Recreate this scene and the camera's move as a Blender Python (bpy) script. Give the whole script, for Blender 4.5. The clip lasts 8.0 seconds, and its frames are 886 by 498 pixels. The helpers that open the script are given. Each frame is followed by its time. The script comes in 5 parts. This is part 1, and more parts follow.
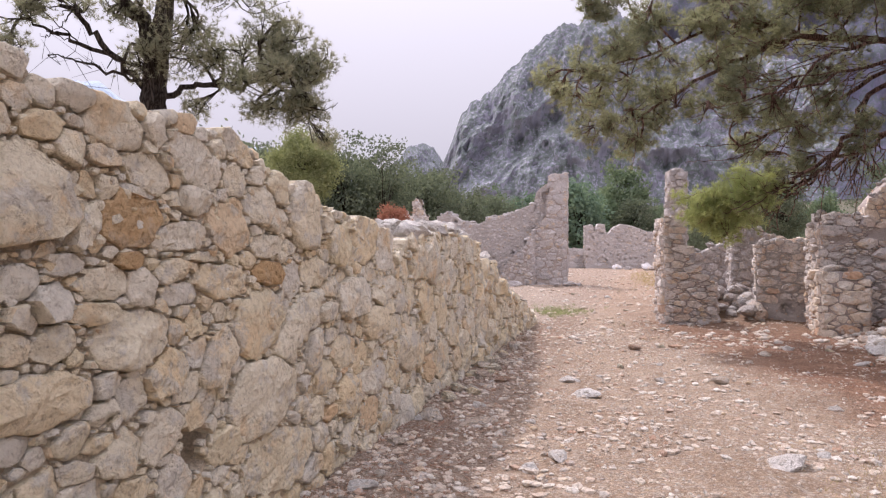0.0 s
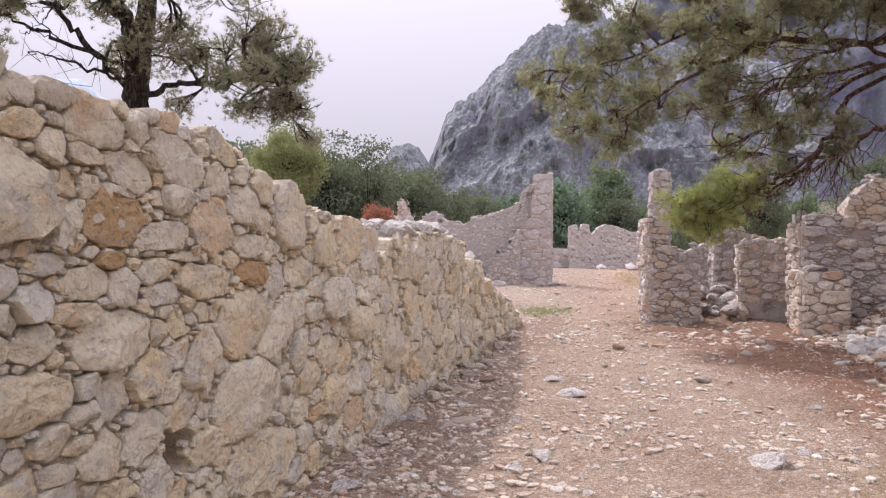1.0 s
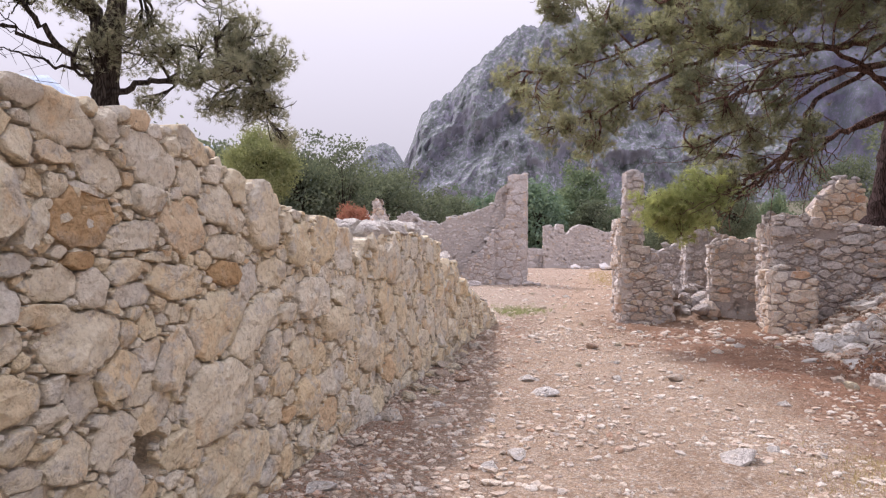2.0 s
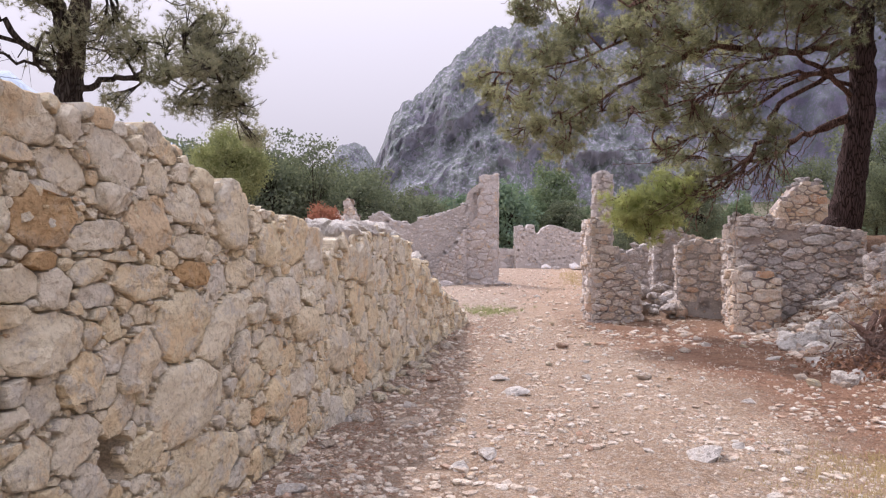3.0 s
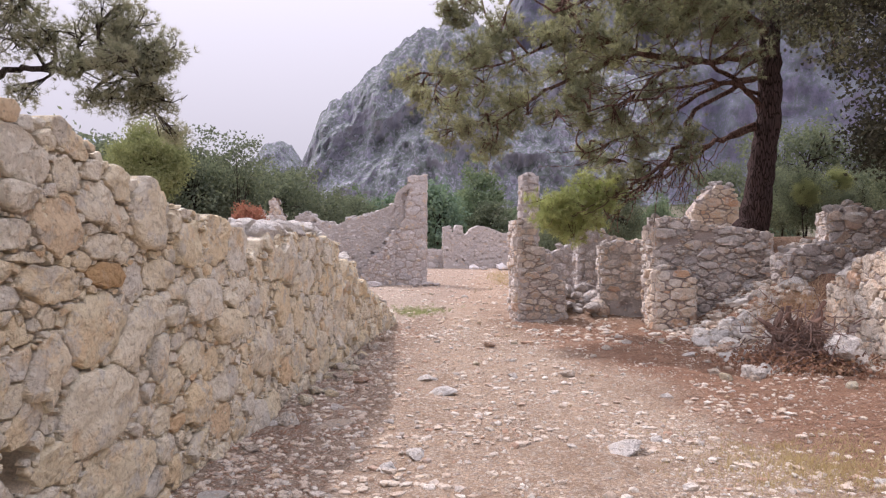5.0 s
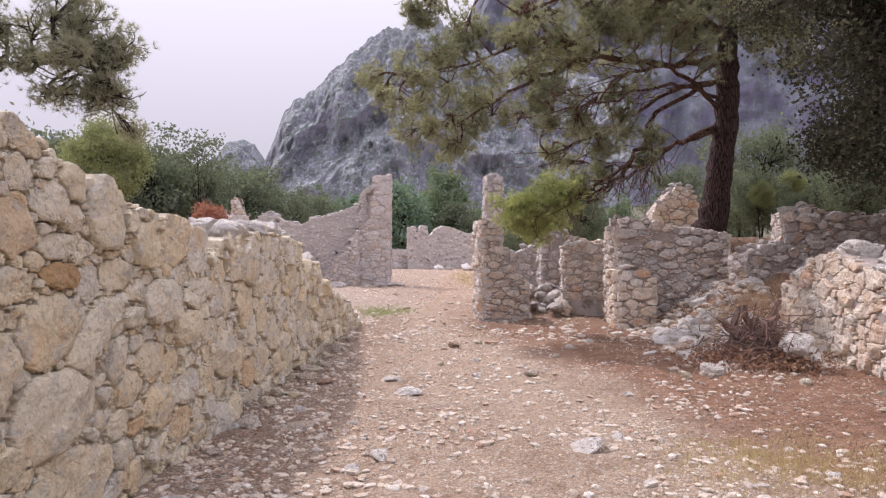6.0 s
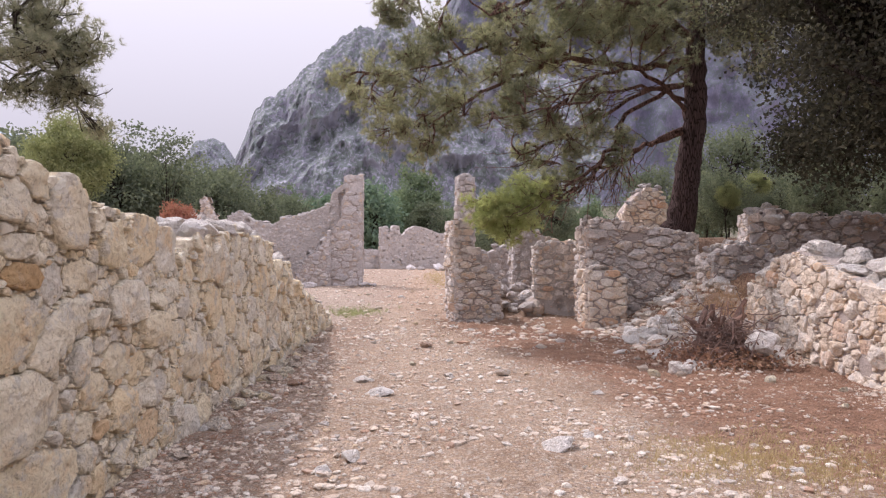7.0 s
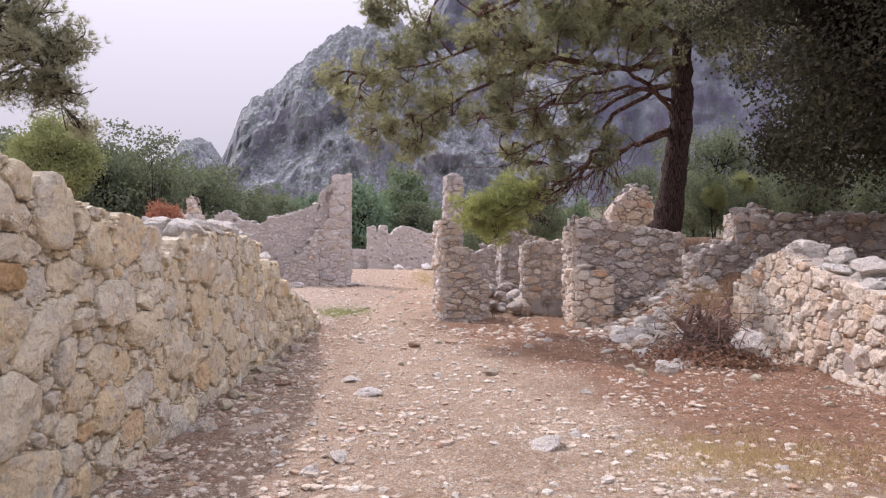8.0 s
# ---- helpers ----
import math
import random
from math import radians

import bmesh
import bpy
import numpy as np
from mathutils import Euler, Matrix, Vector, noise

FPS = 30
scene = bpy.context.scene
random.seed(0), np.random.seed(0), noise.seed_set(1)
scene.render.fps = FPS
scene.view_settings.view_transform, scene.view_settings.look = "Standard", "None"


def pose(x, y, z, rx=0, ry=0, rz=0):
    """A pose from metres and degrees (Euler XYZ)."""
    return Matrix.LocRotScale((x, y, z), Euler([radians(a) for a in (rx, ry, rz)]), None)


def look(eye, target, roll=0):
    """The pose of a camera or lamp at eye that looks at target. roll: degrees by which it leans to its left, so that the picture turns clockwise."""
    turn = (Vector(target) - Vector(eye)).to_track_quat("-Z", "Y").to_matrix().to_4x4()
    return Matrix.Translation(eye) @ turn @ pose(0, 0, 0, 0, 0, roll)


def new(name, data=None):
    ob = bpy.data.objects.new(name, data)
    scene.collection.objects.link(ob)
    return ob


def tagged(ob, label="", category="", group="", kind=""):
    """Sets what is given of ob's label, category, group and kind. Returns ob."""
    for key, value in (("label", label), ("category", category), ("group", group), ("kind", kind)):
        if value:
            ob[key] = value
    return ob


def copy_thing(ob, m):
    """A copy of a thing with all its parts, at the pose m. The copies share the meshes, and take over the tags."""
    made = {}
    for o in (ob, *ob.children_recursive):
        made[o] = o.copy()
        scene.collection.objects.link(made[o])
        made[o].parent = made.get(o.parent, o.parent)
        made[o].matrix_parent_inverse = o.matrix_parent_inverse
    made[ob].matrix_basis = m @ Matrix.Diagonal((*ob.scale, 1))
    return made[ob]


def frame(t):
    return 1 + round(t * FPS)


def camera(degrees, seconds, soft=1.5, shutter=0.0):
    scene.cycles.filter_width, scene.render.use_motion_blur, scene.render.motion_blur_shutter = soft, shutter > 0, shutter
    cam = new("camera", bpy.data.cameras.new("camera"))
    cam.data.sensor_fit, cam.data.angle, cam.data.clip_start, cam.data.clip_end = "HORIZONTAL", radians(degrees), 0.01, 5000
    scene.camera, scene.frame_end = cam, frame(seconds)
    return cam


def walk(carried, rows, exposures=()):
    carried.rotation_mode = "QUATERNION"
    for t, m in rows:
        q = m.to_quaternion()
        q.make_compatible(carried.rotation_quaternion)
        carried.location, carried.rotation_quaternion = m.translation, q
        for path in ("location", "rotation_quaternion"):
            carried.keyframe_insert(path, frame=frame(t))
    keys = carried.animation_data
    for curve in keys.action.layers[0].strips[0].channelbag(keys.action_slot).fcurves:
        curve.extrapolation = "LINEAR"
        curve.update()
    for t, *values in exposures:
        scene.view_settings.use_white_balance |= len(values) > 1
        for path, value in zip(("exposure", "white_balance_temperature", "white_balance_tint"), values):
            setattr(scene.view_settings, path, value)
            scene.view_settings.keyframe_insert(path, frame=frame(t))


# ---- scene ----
import collections

cam = camera(65.8, 8.0, soft=1.2)
ROWS = [
    (0.0, 0.0000, 0.0000, 1.6000, 90.000, 0.000, 16.000),
    (0.5, 0.0004, 0.0003, 1.6000, 89.998, -0.012, 15.634),
    (1.0, 0.0015, 0.0010, 1.5999, 89.996, -0.049, 14.754),
    (1.5, 0.0028, 0.0018, 1.5998, 89.994, -0.034, 13.723),
    (3.0, 0.0069, 0.0045, 1.5995, 90.009, -0.060, 10.308),
    (3.5, 0.0087, 0.0056, 1.5993, 90.020, -0.046, 8.832),
    (4.0, 0.0105, 0.0068, 1.5992, 90.048, -0.043, 7.373),
    (4.5, 0.0123, 0.0079, 1.5990, 90.050, -0.072, 5.908),
    (5.0, 0.0142, 0.0092, 1.5989, 90.059, -0.058, 4.343),
    (6.5, 0.0193, 0.0125, 1.5985, 90.086, -0.091, 0.132),
    (7.0, 0.0206, 0.0133, 1.5984, 90.088, -0.089, -0.926),
    (7.5, 0.0214, 0.0138, 1.5983, 90.082, -0.109, -1.625),
    (8.0, 0.0218, 0.0141, 1.5983, 90.071, -0.068, -1.922),
]
walk(cam, [(t, pose(x, y, z, rx, ry, rz)) for t, x, y, z, rx, ry, rz in ROWS],
     exposures=[(0.0, -0.47, 6060, 26), (8.0, -0.47, 6060, 26)])

# ---- light ----
SUN_ELEVATION, SUN_LEFT = 48.0, 42.0      # degrees; SUN_LEFT is counted from +y towards -x
sky_world = bpy.data.worlds.new("sky")
scene.world = sky_world
sky_world.use_nodes = True
wn, wl = sky_world.node_tree.nodes, sky_world.node_tree.links
sky = wn.new("ShaderNodeTexSky")
sky.sky_type, sky.sun_disc = "NISHITA", False
sky.sun_elevation, sky.sun_rotation = radians(SUN_ELEVATION), radians(-SUN_LEFT)
sky.air_density, sky.dust_density, sky.ozone_density = 1.0, 7.0, 1.0
pale = wn.new("ShaderNodeHueSaturation")
pale.inputs["Saturation"].default_value = 0.3
wl.new(sky.outputs["Color"], pale.inputs["Color"])
haze = wn.new("ShaderNodeMix")                # a bright veil lies over the whole sky, brighter overhead
haze.data_type = "RGBA"
haze.inputs[0].default_value = 0.94
upward = wn.new("ShaderNodeSeparateXYZ")
wl.new(wn.new("ShaderNodeTexCoord").outputs["Generated"], upward.inputs[0])
veil = wn.new("ShaderNodeMapRange")
veil.inputs[3].default_value, veil.inputs[4].default_value = 0.27, 1.0
wl.new(upward.outputs["Z"], veil.inputs[0])
tint = wn.new("ShaderNodeVectorMath")
tint.operation = "SCALE"
tint.inputs[0].default_value = (14.3, 14.2, 14.3)
wl.new(veil.outputs[0], tint.inputs["Scale"])
wl.new(tint.outputs[0], haze.inputs[7])
wl.new(pale.outputs["Color"], haze.inputs[6])
wl.new(haze.outputs[2], wn["Background"].inputs["Color"])
wn["Background"].inputs["Strength"].default_value = 0.172
sun = new("sun", bpy.data.lights.new("sun", "SUN"))
sun.data.energy, sun.data.angle, sun.data.color = 4.2, radians(2.2), (1.0, 0.93, 0.82)
e, a = radians(SUN_ELEVATION), radians(SUN_LEFT)
SUNWARD = Vector((-math.sin(a) * math.cos(e), math.cos(a) * math.cos(e), math.sin(e)))
sun.matrix_world = look(SUNWARD * 60, (0, 0, 0))


# ---- materials ----
class Nodes:
    """A material under construction: short calls for the nodes used here."""

    def __init__(self, name):
        self.material = bpy.data.materials.new(name)
        self.material.use_nodes = True
        self.tree = self.material.node_tree
        self.tree.nodes.clear()
        self.out = self.add("ShaderNodeOutputMaterial")
        self.coord = self.add("ShaderNodeTexCoord").outputs["Object"]

    def add(self, kind, **values):
        node = self.tree.nodes.new(kind)
        for key, value in values.items():
            self.put(node.inputs[key.replace("_", " ")], value)
        return node

    def put(self, socket, value):
        if isinstance(value, bpy.types.NodeSocket):
            self.tree.links.new(value, socket)
        elif isinstance(value, tuple) and len(value) == 3 and socket.type == "RGBA":
            socket.default_value = (*value, 1)
        else:
            socket.default_value = value

    def noise(self, scale, detail=4.0, rough=0.6, coord=None, warp=0.0):
        return self.add("ShaderNodeTexNoise", Vector=coord or self.coord, Scale=scale, Detail=detail, Roughness=rough, Distortion=warp).outputs["Fac"]

    def cells(self, scale, feature="F1", coord=None, out="Distance"):
        node = self.tree.nodes.new("ShaderNodeTexVoronoi")
        node.feature = feature
        self.put(node.inputs["Vector"], coord or self.coord)
        node.inputs["Scale"].default_value = scale
        return node.outputs[out]

    def stretch(self, x, y, z, coord=None):
        return self.add("ShaderNodeMapping", Vector=coord or self.coord, Scale=(x, y, z)).outputs["Vector"]

    def math(self, op, a, b=0.0, clamp=False):
        node = self.tree.nodes.new("ShaderNodeMath")
        node.operation, node.use_clamp = op, clamp
        self.put(node.inputs[0], a), self.put(node.inputs[1], b)
        return node.outputs[0]

    def span(self, value, low, high, to_low=0.0, to_high=1.0):
        node = self.add("ShaderNodeMapRange")
        for socket, v in zip(node.inputs[:5], (value, low, high, to_low, to_high)):
            self.put(socket, v)
        return node.outputs[0]

    def mix(self, fac, a, b, blend="MIX"):
        node = self.tree.nodes.new("ShaderNodeMix")
        node.data_type, node.blend_type = "RGBA", blend
        self.put(node.inputs[0], fac), self.put(node.inputs[6], a), self.put(node.inputs[7], b)
        return node.outputs[2]

    def ramp(self, fac, *stops):
        node = self.tree.nodes.new("ShaderNodeValToRGB")
        while len(node.color_ramp.elements) < len(stops):
            node.color_ramp.elements.new(0.5)
        for element, (at, colour) in zip(node.color_ramp.elements, stops):
            element.position, element.color = at, (*colour, 1)
        self.put(node.inputs[0], fac)
        return node.outputs[0]

    def chance(self):
        """A random number for each object and each loose piece."""
        a = self.add("ShaderNodeObjectInfo").outputs["Random"]
        b = self.add("ShaderNodeNewGeometry").outputs["Random Per Island"]
        return self.math("FRACT", self.math("ADD", a, b))

    def bump(self, height, strength, distance, normal=None):
        node = self.add("ShaderNodeBump", Height=height, Strength=strength, Distance=distance)
        if normal:
            self.put(node.inputs["Normal"], normal)
        return node.outputs[0]

    def finish(self, colour, rough, normal=None, specular=0.3):
        shader = self.add("ShaderNodeBsdfPrincipled", Base_Color=colour, Roughness=rough)
        shader.inputs["Specular IOR Level"].default_value = specular
        if normal:
            self.put(shader.inputs["Normal"], normal)
        self.put(self.out.inputs["Surface"], shader.outputs[0])
        return self.material

    def finish_leaf(self, colour, through_colour, share):
        front = self.add("ShaderNodeBsdfDiffuse", Color=colour)
        back = self.add("ShaderNodeBsdfTranslucent", Color=through_colour)
        both = self.add("ShaderNodeMixShader", Fac=share)
        self.tree.links.new(front.outputs[0], both.inputs[1])
        self.tree.links.new(back.outputs[0], both.inputs[2])
        self.put(self.out.inputs["Surface"], both.outputs[0])
        return self.material


def stone_material(name, stops, grain=1.0, dirt=(0.72, 0.55, 0.36), lichen=(0.54, 0.51, 0.48)):
    n = Nodes(name)
    r = n.chance()
    shift = n.add("ShaderNodeVectorMath")
    shift.operation = "ADD"
    n.put(shift.inputs[0], n.coord)
    far = n.add("ShaderNodeCombineXYZ", X=n.math("MULTIPLY", r, 37.0), Y=n.math("MULTIPLY", r, 17.0), Z=r)
    n.put(shift.inputs[1], far.outputs[0])
    c = shift.outputs[0]
    base = n.ramp(r, *stops)
    blotch = n.noise(3.0 * grain, 5, 0.6, c, 0.15)
    base = n.mix(n.span(blotch, 0.55, 0.66, 0, 0.8), base, dirt)
    grey = n.noise(4.5 * grain, 9, 0.7, c, 0.15)
    base = n.mix(n.span(grey, 0.52, 0.60, 0, 0.7), base, lichen)
    fine = n.noise(30 * grain, 8, 0.74, c)
    base = n.mix(1.0, base, n.ramp(fine, (0.32, (0.66, 0.63, 0.59)), (0.46, (0.98, 0.98, 0.97)), (0.66, (1.08, 1.08, 1.08))), "MULTIPLY")
    pits = n.span(n.cells(26 * grain, coord=c), 0.05, 0.2)
    pocked = n.span(n.noise(5 * grain, 3, 0.6, c), 0.5, 0.62)
    base = n.mix(n.math("MULTIPLY", n.math("SUBTRACT", 1.0, pits), n.math("MULTIPLY", pocked, 0.6)), base, (0.34, 0.29, 0.24))
    shelf = n.noise(7 * grain, 10, 0.64, c, 0.1)
    normal = n.bump(shelf, 1.0, 0.13 / grain)
    normal = n.bump(n.math("ADD", n.math("MULTIPLY", fine, 0.6), n.math("MULTIPLY", n.math("MULTIPLY", pits, pocked), 0.8)), 0.6, 0.016 / grain, normal)
    return n.finish(base, 0.92, normal, 0.15)


CREAM = [(0.0, (0.92, 0.76, 0.50)), (0.2, (0.95, 0.86, 0.66)), (0.42, (0.88, 0.81, 0.67)), (0.6, (0.95, 0.83, 0.58)), (0.78, (0.88, 0.83, 0.72)), (0.92, (0.95, 0.86, 0.66)), (1.0, (0.84, 0.62, 0.38))]
GREYS = [(0.0, (0.68, 0.61, 0.57)), (0.3, (0.93, 0.87, 0.82)), (0.5, (0.61, 0.56, 0.54)), (0.7, (0.88, 0.80, 0.73)), (0.88, (0.78, 0.65, 0.54)), (1.0, (0.70, 0.50, 0.37))]
# ruin stone is greyed towards lilac, which puts haze into its colour
RUINS = [(0.0, (0.58, 0.54, 0.53)), (0.4, (0.75, 0.71, 0.70)), (0.7, (0.52, 0.49, 0.49)), (1.0, (0.65, 0.58, 0.54))]
LOOSE = [(0.0, (0.76, 0.65, 0.53)), (0.3, (0.92, 0.86, 0.77)), (0.5, (0.66, 0.53, 0.42)), (0.75, (0.86, 0.76, 0.64)), (1.0, (0.58, 0.38, 0.27))]
limestone = stone_material("cream_limestone", CREAM, 1.0, (0.88, 0.68, 0.42), (0.70, 0.66, 0.58))
grey_stone = stone_material("grey_limestone", GREYS)
ruin_stone = stone_material("weathered_ruin_stone", RUINS)
loose_stone = stone_material("loose_stone", LOOSE, 1.6)
# cream stone warmed further: sunlight's warmth is put into its colour
warm_stone = stone_material("sunlit_warm_limestone", [(0.0, (0.86, 0.71, 0.55)), (0.35, (0.92, 0.85, 0.75)), (0.65, (0.84, 0.68, 0.52)), (0.85, (0.90, 0.81, 0.70)), (1.0, (0.74, 0.48, 0.31))], 1.0, (0.84, 0.62, 0.42), (0.76, 0.71, 0.66))
white_stone = stone_material("pale_boulder", [(0.0, (0.90, 0.84, 0.77)), (1.0, (0.95, 0.91, 0.86))], 1.2, (0.84, 0.74, 0.62), (0.84, 0.79, 0.73))
orange_stone = stone_material("ochre_stone", [(0.0, (0.62, 0.42, 0.22)), (1.0, (0.68, 0.48, 0.27))], 1.0, (0.50, 0.33, 0.18), (0.62, 0.50, 0.36))


def mortar_material(name, light, dark):
    n = Nodes(name)
    big, grit = n.noise(2.2, 5, 0.65), n.noise(60, 4, 0.75)
    base = n.mix(n.span(big, 0.35, 0.68), light, dark)
    base = n.mix(n.span(grit, 0.46, 0.64, 0, 0.42), base, (0.22, 0.17, 0.125))
    speck = n.span(n.cells(70), 0.08, 0.16, 1, 0)
    base = n.mix(n.math("MULTIPLY", speck, 0.6), base, (0.62, 0.56, 0.48))
    normal = n.bump(n.noise(11, 8, 0.74), 0.8, 0.05)
    normal = n.bump(n.math("ADD", grit, speck), 0.9, 0.014, normal)
    return n.finish(base, 0.95, normal, 0.1)


mortar = mortar_material("sandy_mortar", (0.82, 0.70, 0.52), (0.67, 0.56, 0.405))
old_mortar = mortar_material("old_grey_mortar", (0.64, 0.56, 0.51), (0.48, 0.41, 0.37))
plaster = mortar_material("pinkish_old_plaster", (0.69, 0.645, 0.615), (0.56, 0.52, 0.495))


def ground_material():
    n = Nodes("stony_dirt")
    xyz = n.add("ShaderNodeSeparateXYZ", Vector=n.coord)
    wob = n.noise(0.9, 5, 0.6)
    # the trodden way is pale and stony; red earth with pine litter lies east of it
    edge = n.math("ADD", xyz.outputs["X"], n.math("MULTIPLY", xyz.outputs["Y"], 0.26))
    edge = n.math("ADD", edge, n.math("MULTIPLY", n.math("SUBTRACT", wob, 0.5), 2.6))
    red = n.math("MULTIPLY", n.span(edge, 3.55, 4.6), n.span(xyz.outputs["Y"], 13.5, 17.0, 1.0, 0.25))
    litter = n.span(n.math("ADD", xyz.outputs["X"], n.math("MULTIPLY", n.math("SUBTRACT", wob, 0.5), 1.6)), -1.65, -0.85, 1, 0)
    way = n.mix(n.span(n.noise(3.5, 9, 0.82), 0.42, 0.58), (0.60, 0.46, 0.335), (0.42, 0.305, 0.21))
    way = n.mix(n.span(n.noise(0.55, 6, 0.7), 0.48, 0.64, 0, 0.55), way, (0.31, 0.215, 0.145))
    way = n.mix(n.span(n.noise(14, 7, 0.8), 0.48, 0.6, 0, 0.8), way, (0.68, 0.60, 0.50))
    earth = n.mix(n.span(n.noise(4, 8, 0.8), 0.42, 0.58), (0.46, 0.285, 0.195), (0.28, 0.175, 0.12))
    brown = n.mix(n.span(n.noise(5, 6, 0.7), 0.4, 0.62), (0.40, 0.32, 0.25), (0.58, 0.50, 0.42))
    base = n.mix(red, n.mix(n.math("MULTIPLY", litter, 0.8), way, brown), earth)
    away = n.add("ShaderNodeVectorMath", Vector=n.coord)
    away.operation = "LENGTH"
    wild = n.span(n.math("ADD", away.outputs["Value"], n.math("MULTIPLY", n.noise(0.15, 4), 12.0)), 66.0, 76.0)
    base = n.mix(wild, base, n.mix(n.span(n.noise(0.5, 6, 0.7), 0.42, 0.58), (0.085, 0.11, 0.06), (0.20, 0.19, 0.15)))
    pebble = n.cells(26, out="Color")
    size = n.cells(26)
    hue = n.add("ShaderNodeSeparateColor", Color=pebble)
    some = n.math("MULTIPLY", n.math("GREATER_THAN", hue.outputs[0], 0.62), n.span(size, 0.25, 0.42, 1, 0))
    base = n.mix(n.math("MULTIPLY", some, n.span(red, 0, 1, 0.75, 0.4)), base, n.ramp(hue.outputs[1], (0, (0.62, 0.54, 0.47)), (0.5, (0.48, 0.38, 0.31)), (1, (0.68, 0.63, 0.57))))
    chip = n.add("ShaderNodeSeparateColor", Color=n.cells(64, out="Color")).outputs[0]
    base = n.mix(1.0, base, n.ramp(chip, (0, (0.72, 0.68, 0.66)), (0.6, (0.98, 0.97, 0.96)), (1, (1.25, 1.24, 1.22))), "MULTIPLY")
    grit = n.noise(120, 3, 0.7)
    base = n.mix(n.span(grit, 0.35, 0.55, 0.35, 0), base, (0.16, 0.10, 0.07))
    streak = n.noise(90, 2, 0.6, n.stretch(1.0, 0.15, 1.0))
    base = n.mix(n.math("MULTIPLY", red, n.span(streak, 0.56, 0.64, 0, 0.5)), base, (0.34, 0.20, 0.11))
    normal = n.bump(n.noise(12, 9, 0.8), 0.8, 0.06)
    normal = n.bump(n.math("ADD", n.math("MULTIPLY", some, 0.8), n.math("ADD", n.math("MULTIPLY", grit, 0.5), n.math("MULTIPLY", chip, 0.4))), 0.9, 0.02, normal)
    return n.finish(base, 0.95, normal, 0.1)


ground_dirt = ground_material()


def bark_material(name, dark, light):
    n = Nodes(name)
    c = n.stretch(1, 1, 0.22)
    plate = n.cells(24, "DISTANCE_TO_EDGE", n.stretch(1, 1, 0.13))
    deep = n.span(plate, 0.0, 0.14, 0.1, 1.0)
    base = n.mix(n.noise(12, 5, 0.7, c), dark, light)
    base = n.mix(deep, (0.02, 0.014, 0.011), base)
    normal = n.bump(n.math("ADD", deep, n.noise(30, 5, 0.7, c)), 1.0, 0.07)
    return n.finish(base, 0.95, normal, 0.1)


pine_bark = bark_material("pine_bark", (0.085, 0.058, 0.056), (0.19, 0.13, 0.12))
red_bark = bark_material("reddish_branch_bark", (0.20, 0.12, 0.095), (0.42, 0.26, 0.20))
grey_bark = bark_material("grey_bark", (0.055, 0.045, 0.038), (0.13, 0.11, 0.095))
def weathered_wood():
    n = Nodes("dead_wood")
    grain = n.noise(40, 6, 0.7, n.stretch(1, 1, 0.12))
    base = n.mix(n.span(grain, 0.35, 0.65), (0.085, 0.055, 0.046), (0.29, 0.215, 0.18))
    base = n.mix(n.span(n.noise(5, 4), 0.45, 0.65, 0, 0.6), base, (0.30, 0.17, 0.12))
    return n.finish(base, 0.95, n.bump(grain, 0.8, 0.02), 0.1)


dead_wood = weathered_wood()


def leaf_material(name, stops, share=0.4, glow=1.5):
    n = Nodes(name)
    r = n.chance()
    patch = n.noise(0.8, 3)
    colour = n.ramp(n.math("FRACT", n.math("ADD", n.math("MULTIPLY", r, 0.55), n.span(patch, 0.3, 0.7, 0, 0.45))), *stops)
    bright = n.mix(1.0, colour, (glow, glow * 1.03, glow * 0.78), "MULTIPLY")
    return n.finish_leaf(colour, bright, share)


# needles, dark_needles and wood_leaves carry haze as paler, bluer tones
needles = leaf_material("pine_needles", [(0, (0.155, 0.165, 0.118)), (0.45, (0.295, 0.30, 0.21)), (0.85, (0.48, 0.47, 0.325)), (1, (0.42, 0.335, 0.25))], 0.5, 1.35)
dark_needles = leaf_material("dark_needles", [(0, (0.22, 0.23, 0.165)), (0.6, (0.32, 0.315, 0.24)), (1, (0.43, 0.38, 0.31))], 0.5, 1.35)
fresh_needles = leaf_material("fresh_needles", [(0, (0.29, 0.33, 0.165)), (0.6, (0.47, 0.50, 0.25)), (1, (0.61, 0.60, 0.34))], 0.48, 1.35)
oak_leaves = leaf_material("dark_leaves", [(0, (0.052, 0.052, 0.042)), (0.6, (0.085, 0.083, 0.064)), (1, (0.22, 0.21, 0.15))], 0.3, 1.3)
wood_leaves = leaf_material("woodland_leaves", [(0, (0.115, 0.140, 0.105)), (0.5, (0.175, 0.205, 0.150)), (1, (0.29, 0.32, 0.21))], 0.35, 1.25)
lime_leaves = leaf_material("yellow_green_leaves", [(0, (0.211, 0.240, 0.130)), (1, (0.403, 0.422, 0.221))], 0.4, 1.25)
red_leaves = leaf_material("red_brown_leaves", [(0, (0.34, 0.15, 0.115)), (0.6, (0.45, 0.22, 0.165)), (1, (0.33, 0.24, 0.16))], 0.35, 1.2)
dry_grass = leaf_material("dry_grass", [(0, (0.58, 0.38, 0.25)), (0.6, (0.72, 0.51, 0.35)), (1, (0.52, 0.38, 0.24))], 0.3, 1.1)
litter_leaves = leaf_material("dead_leaf_litter", [(0, (0.24, 0.13, 0.09)), (0.6, (0.36, 0.22, 0.15)), (1, (0.45, 0.31, 0.2))], 0.15, 1.1)
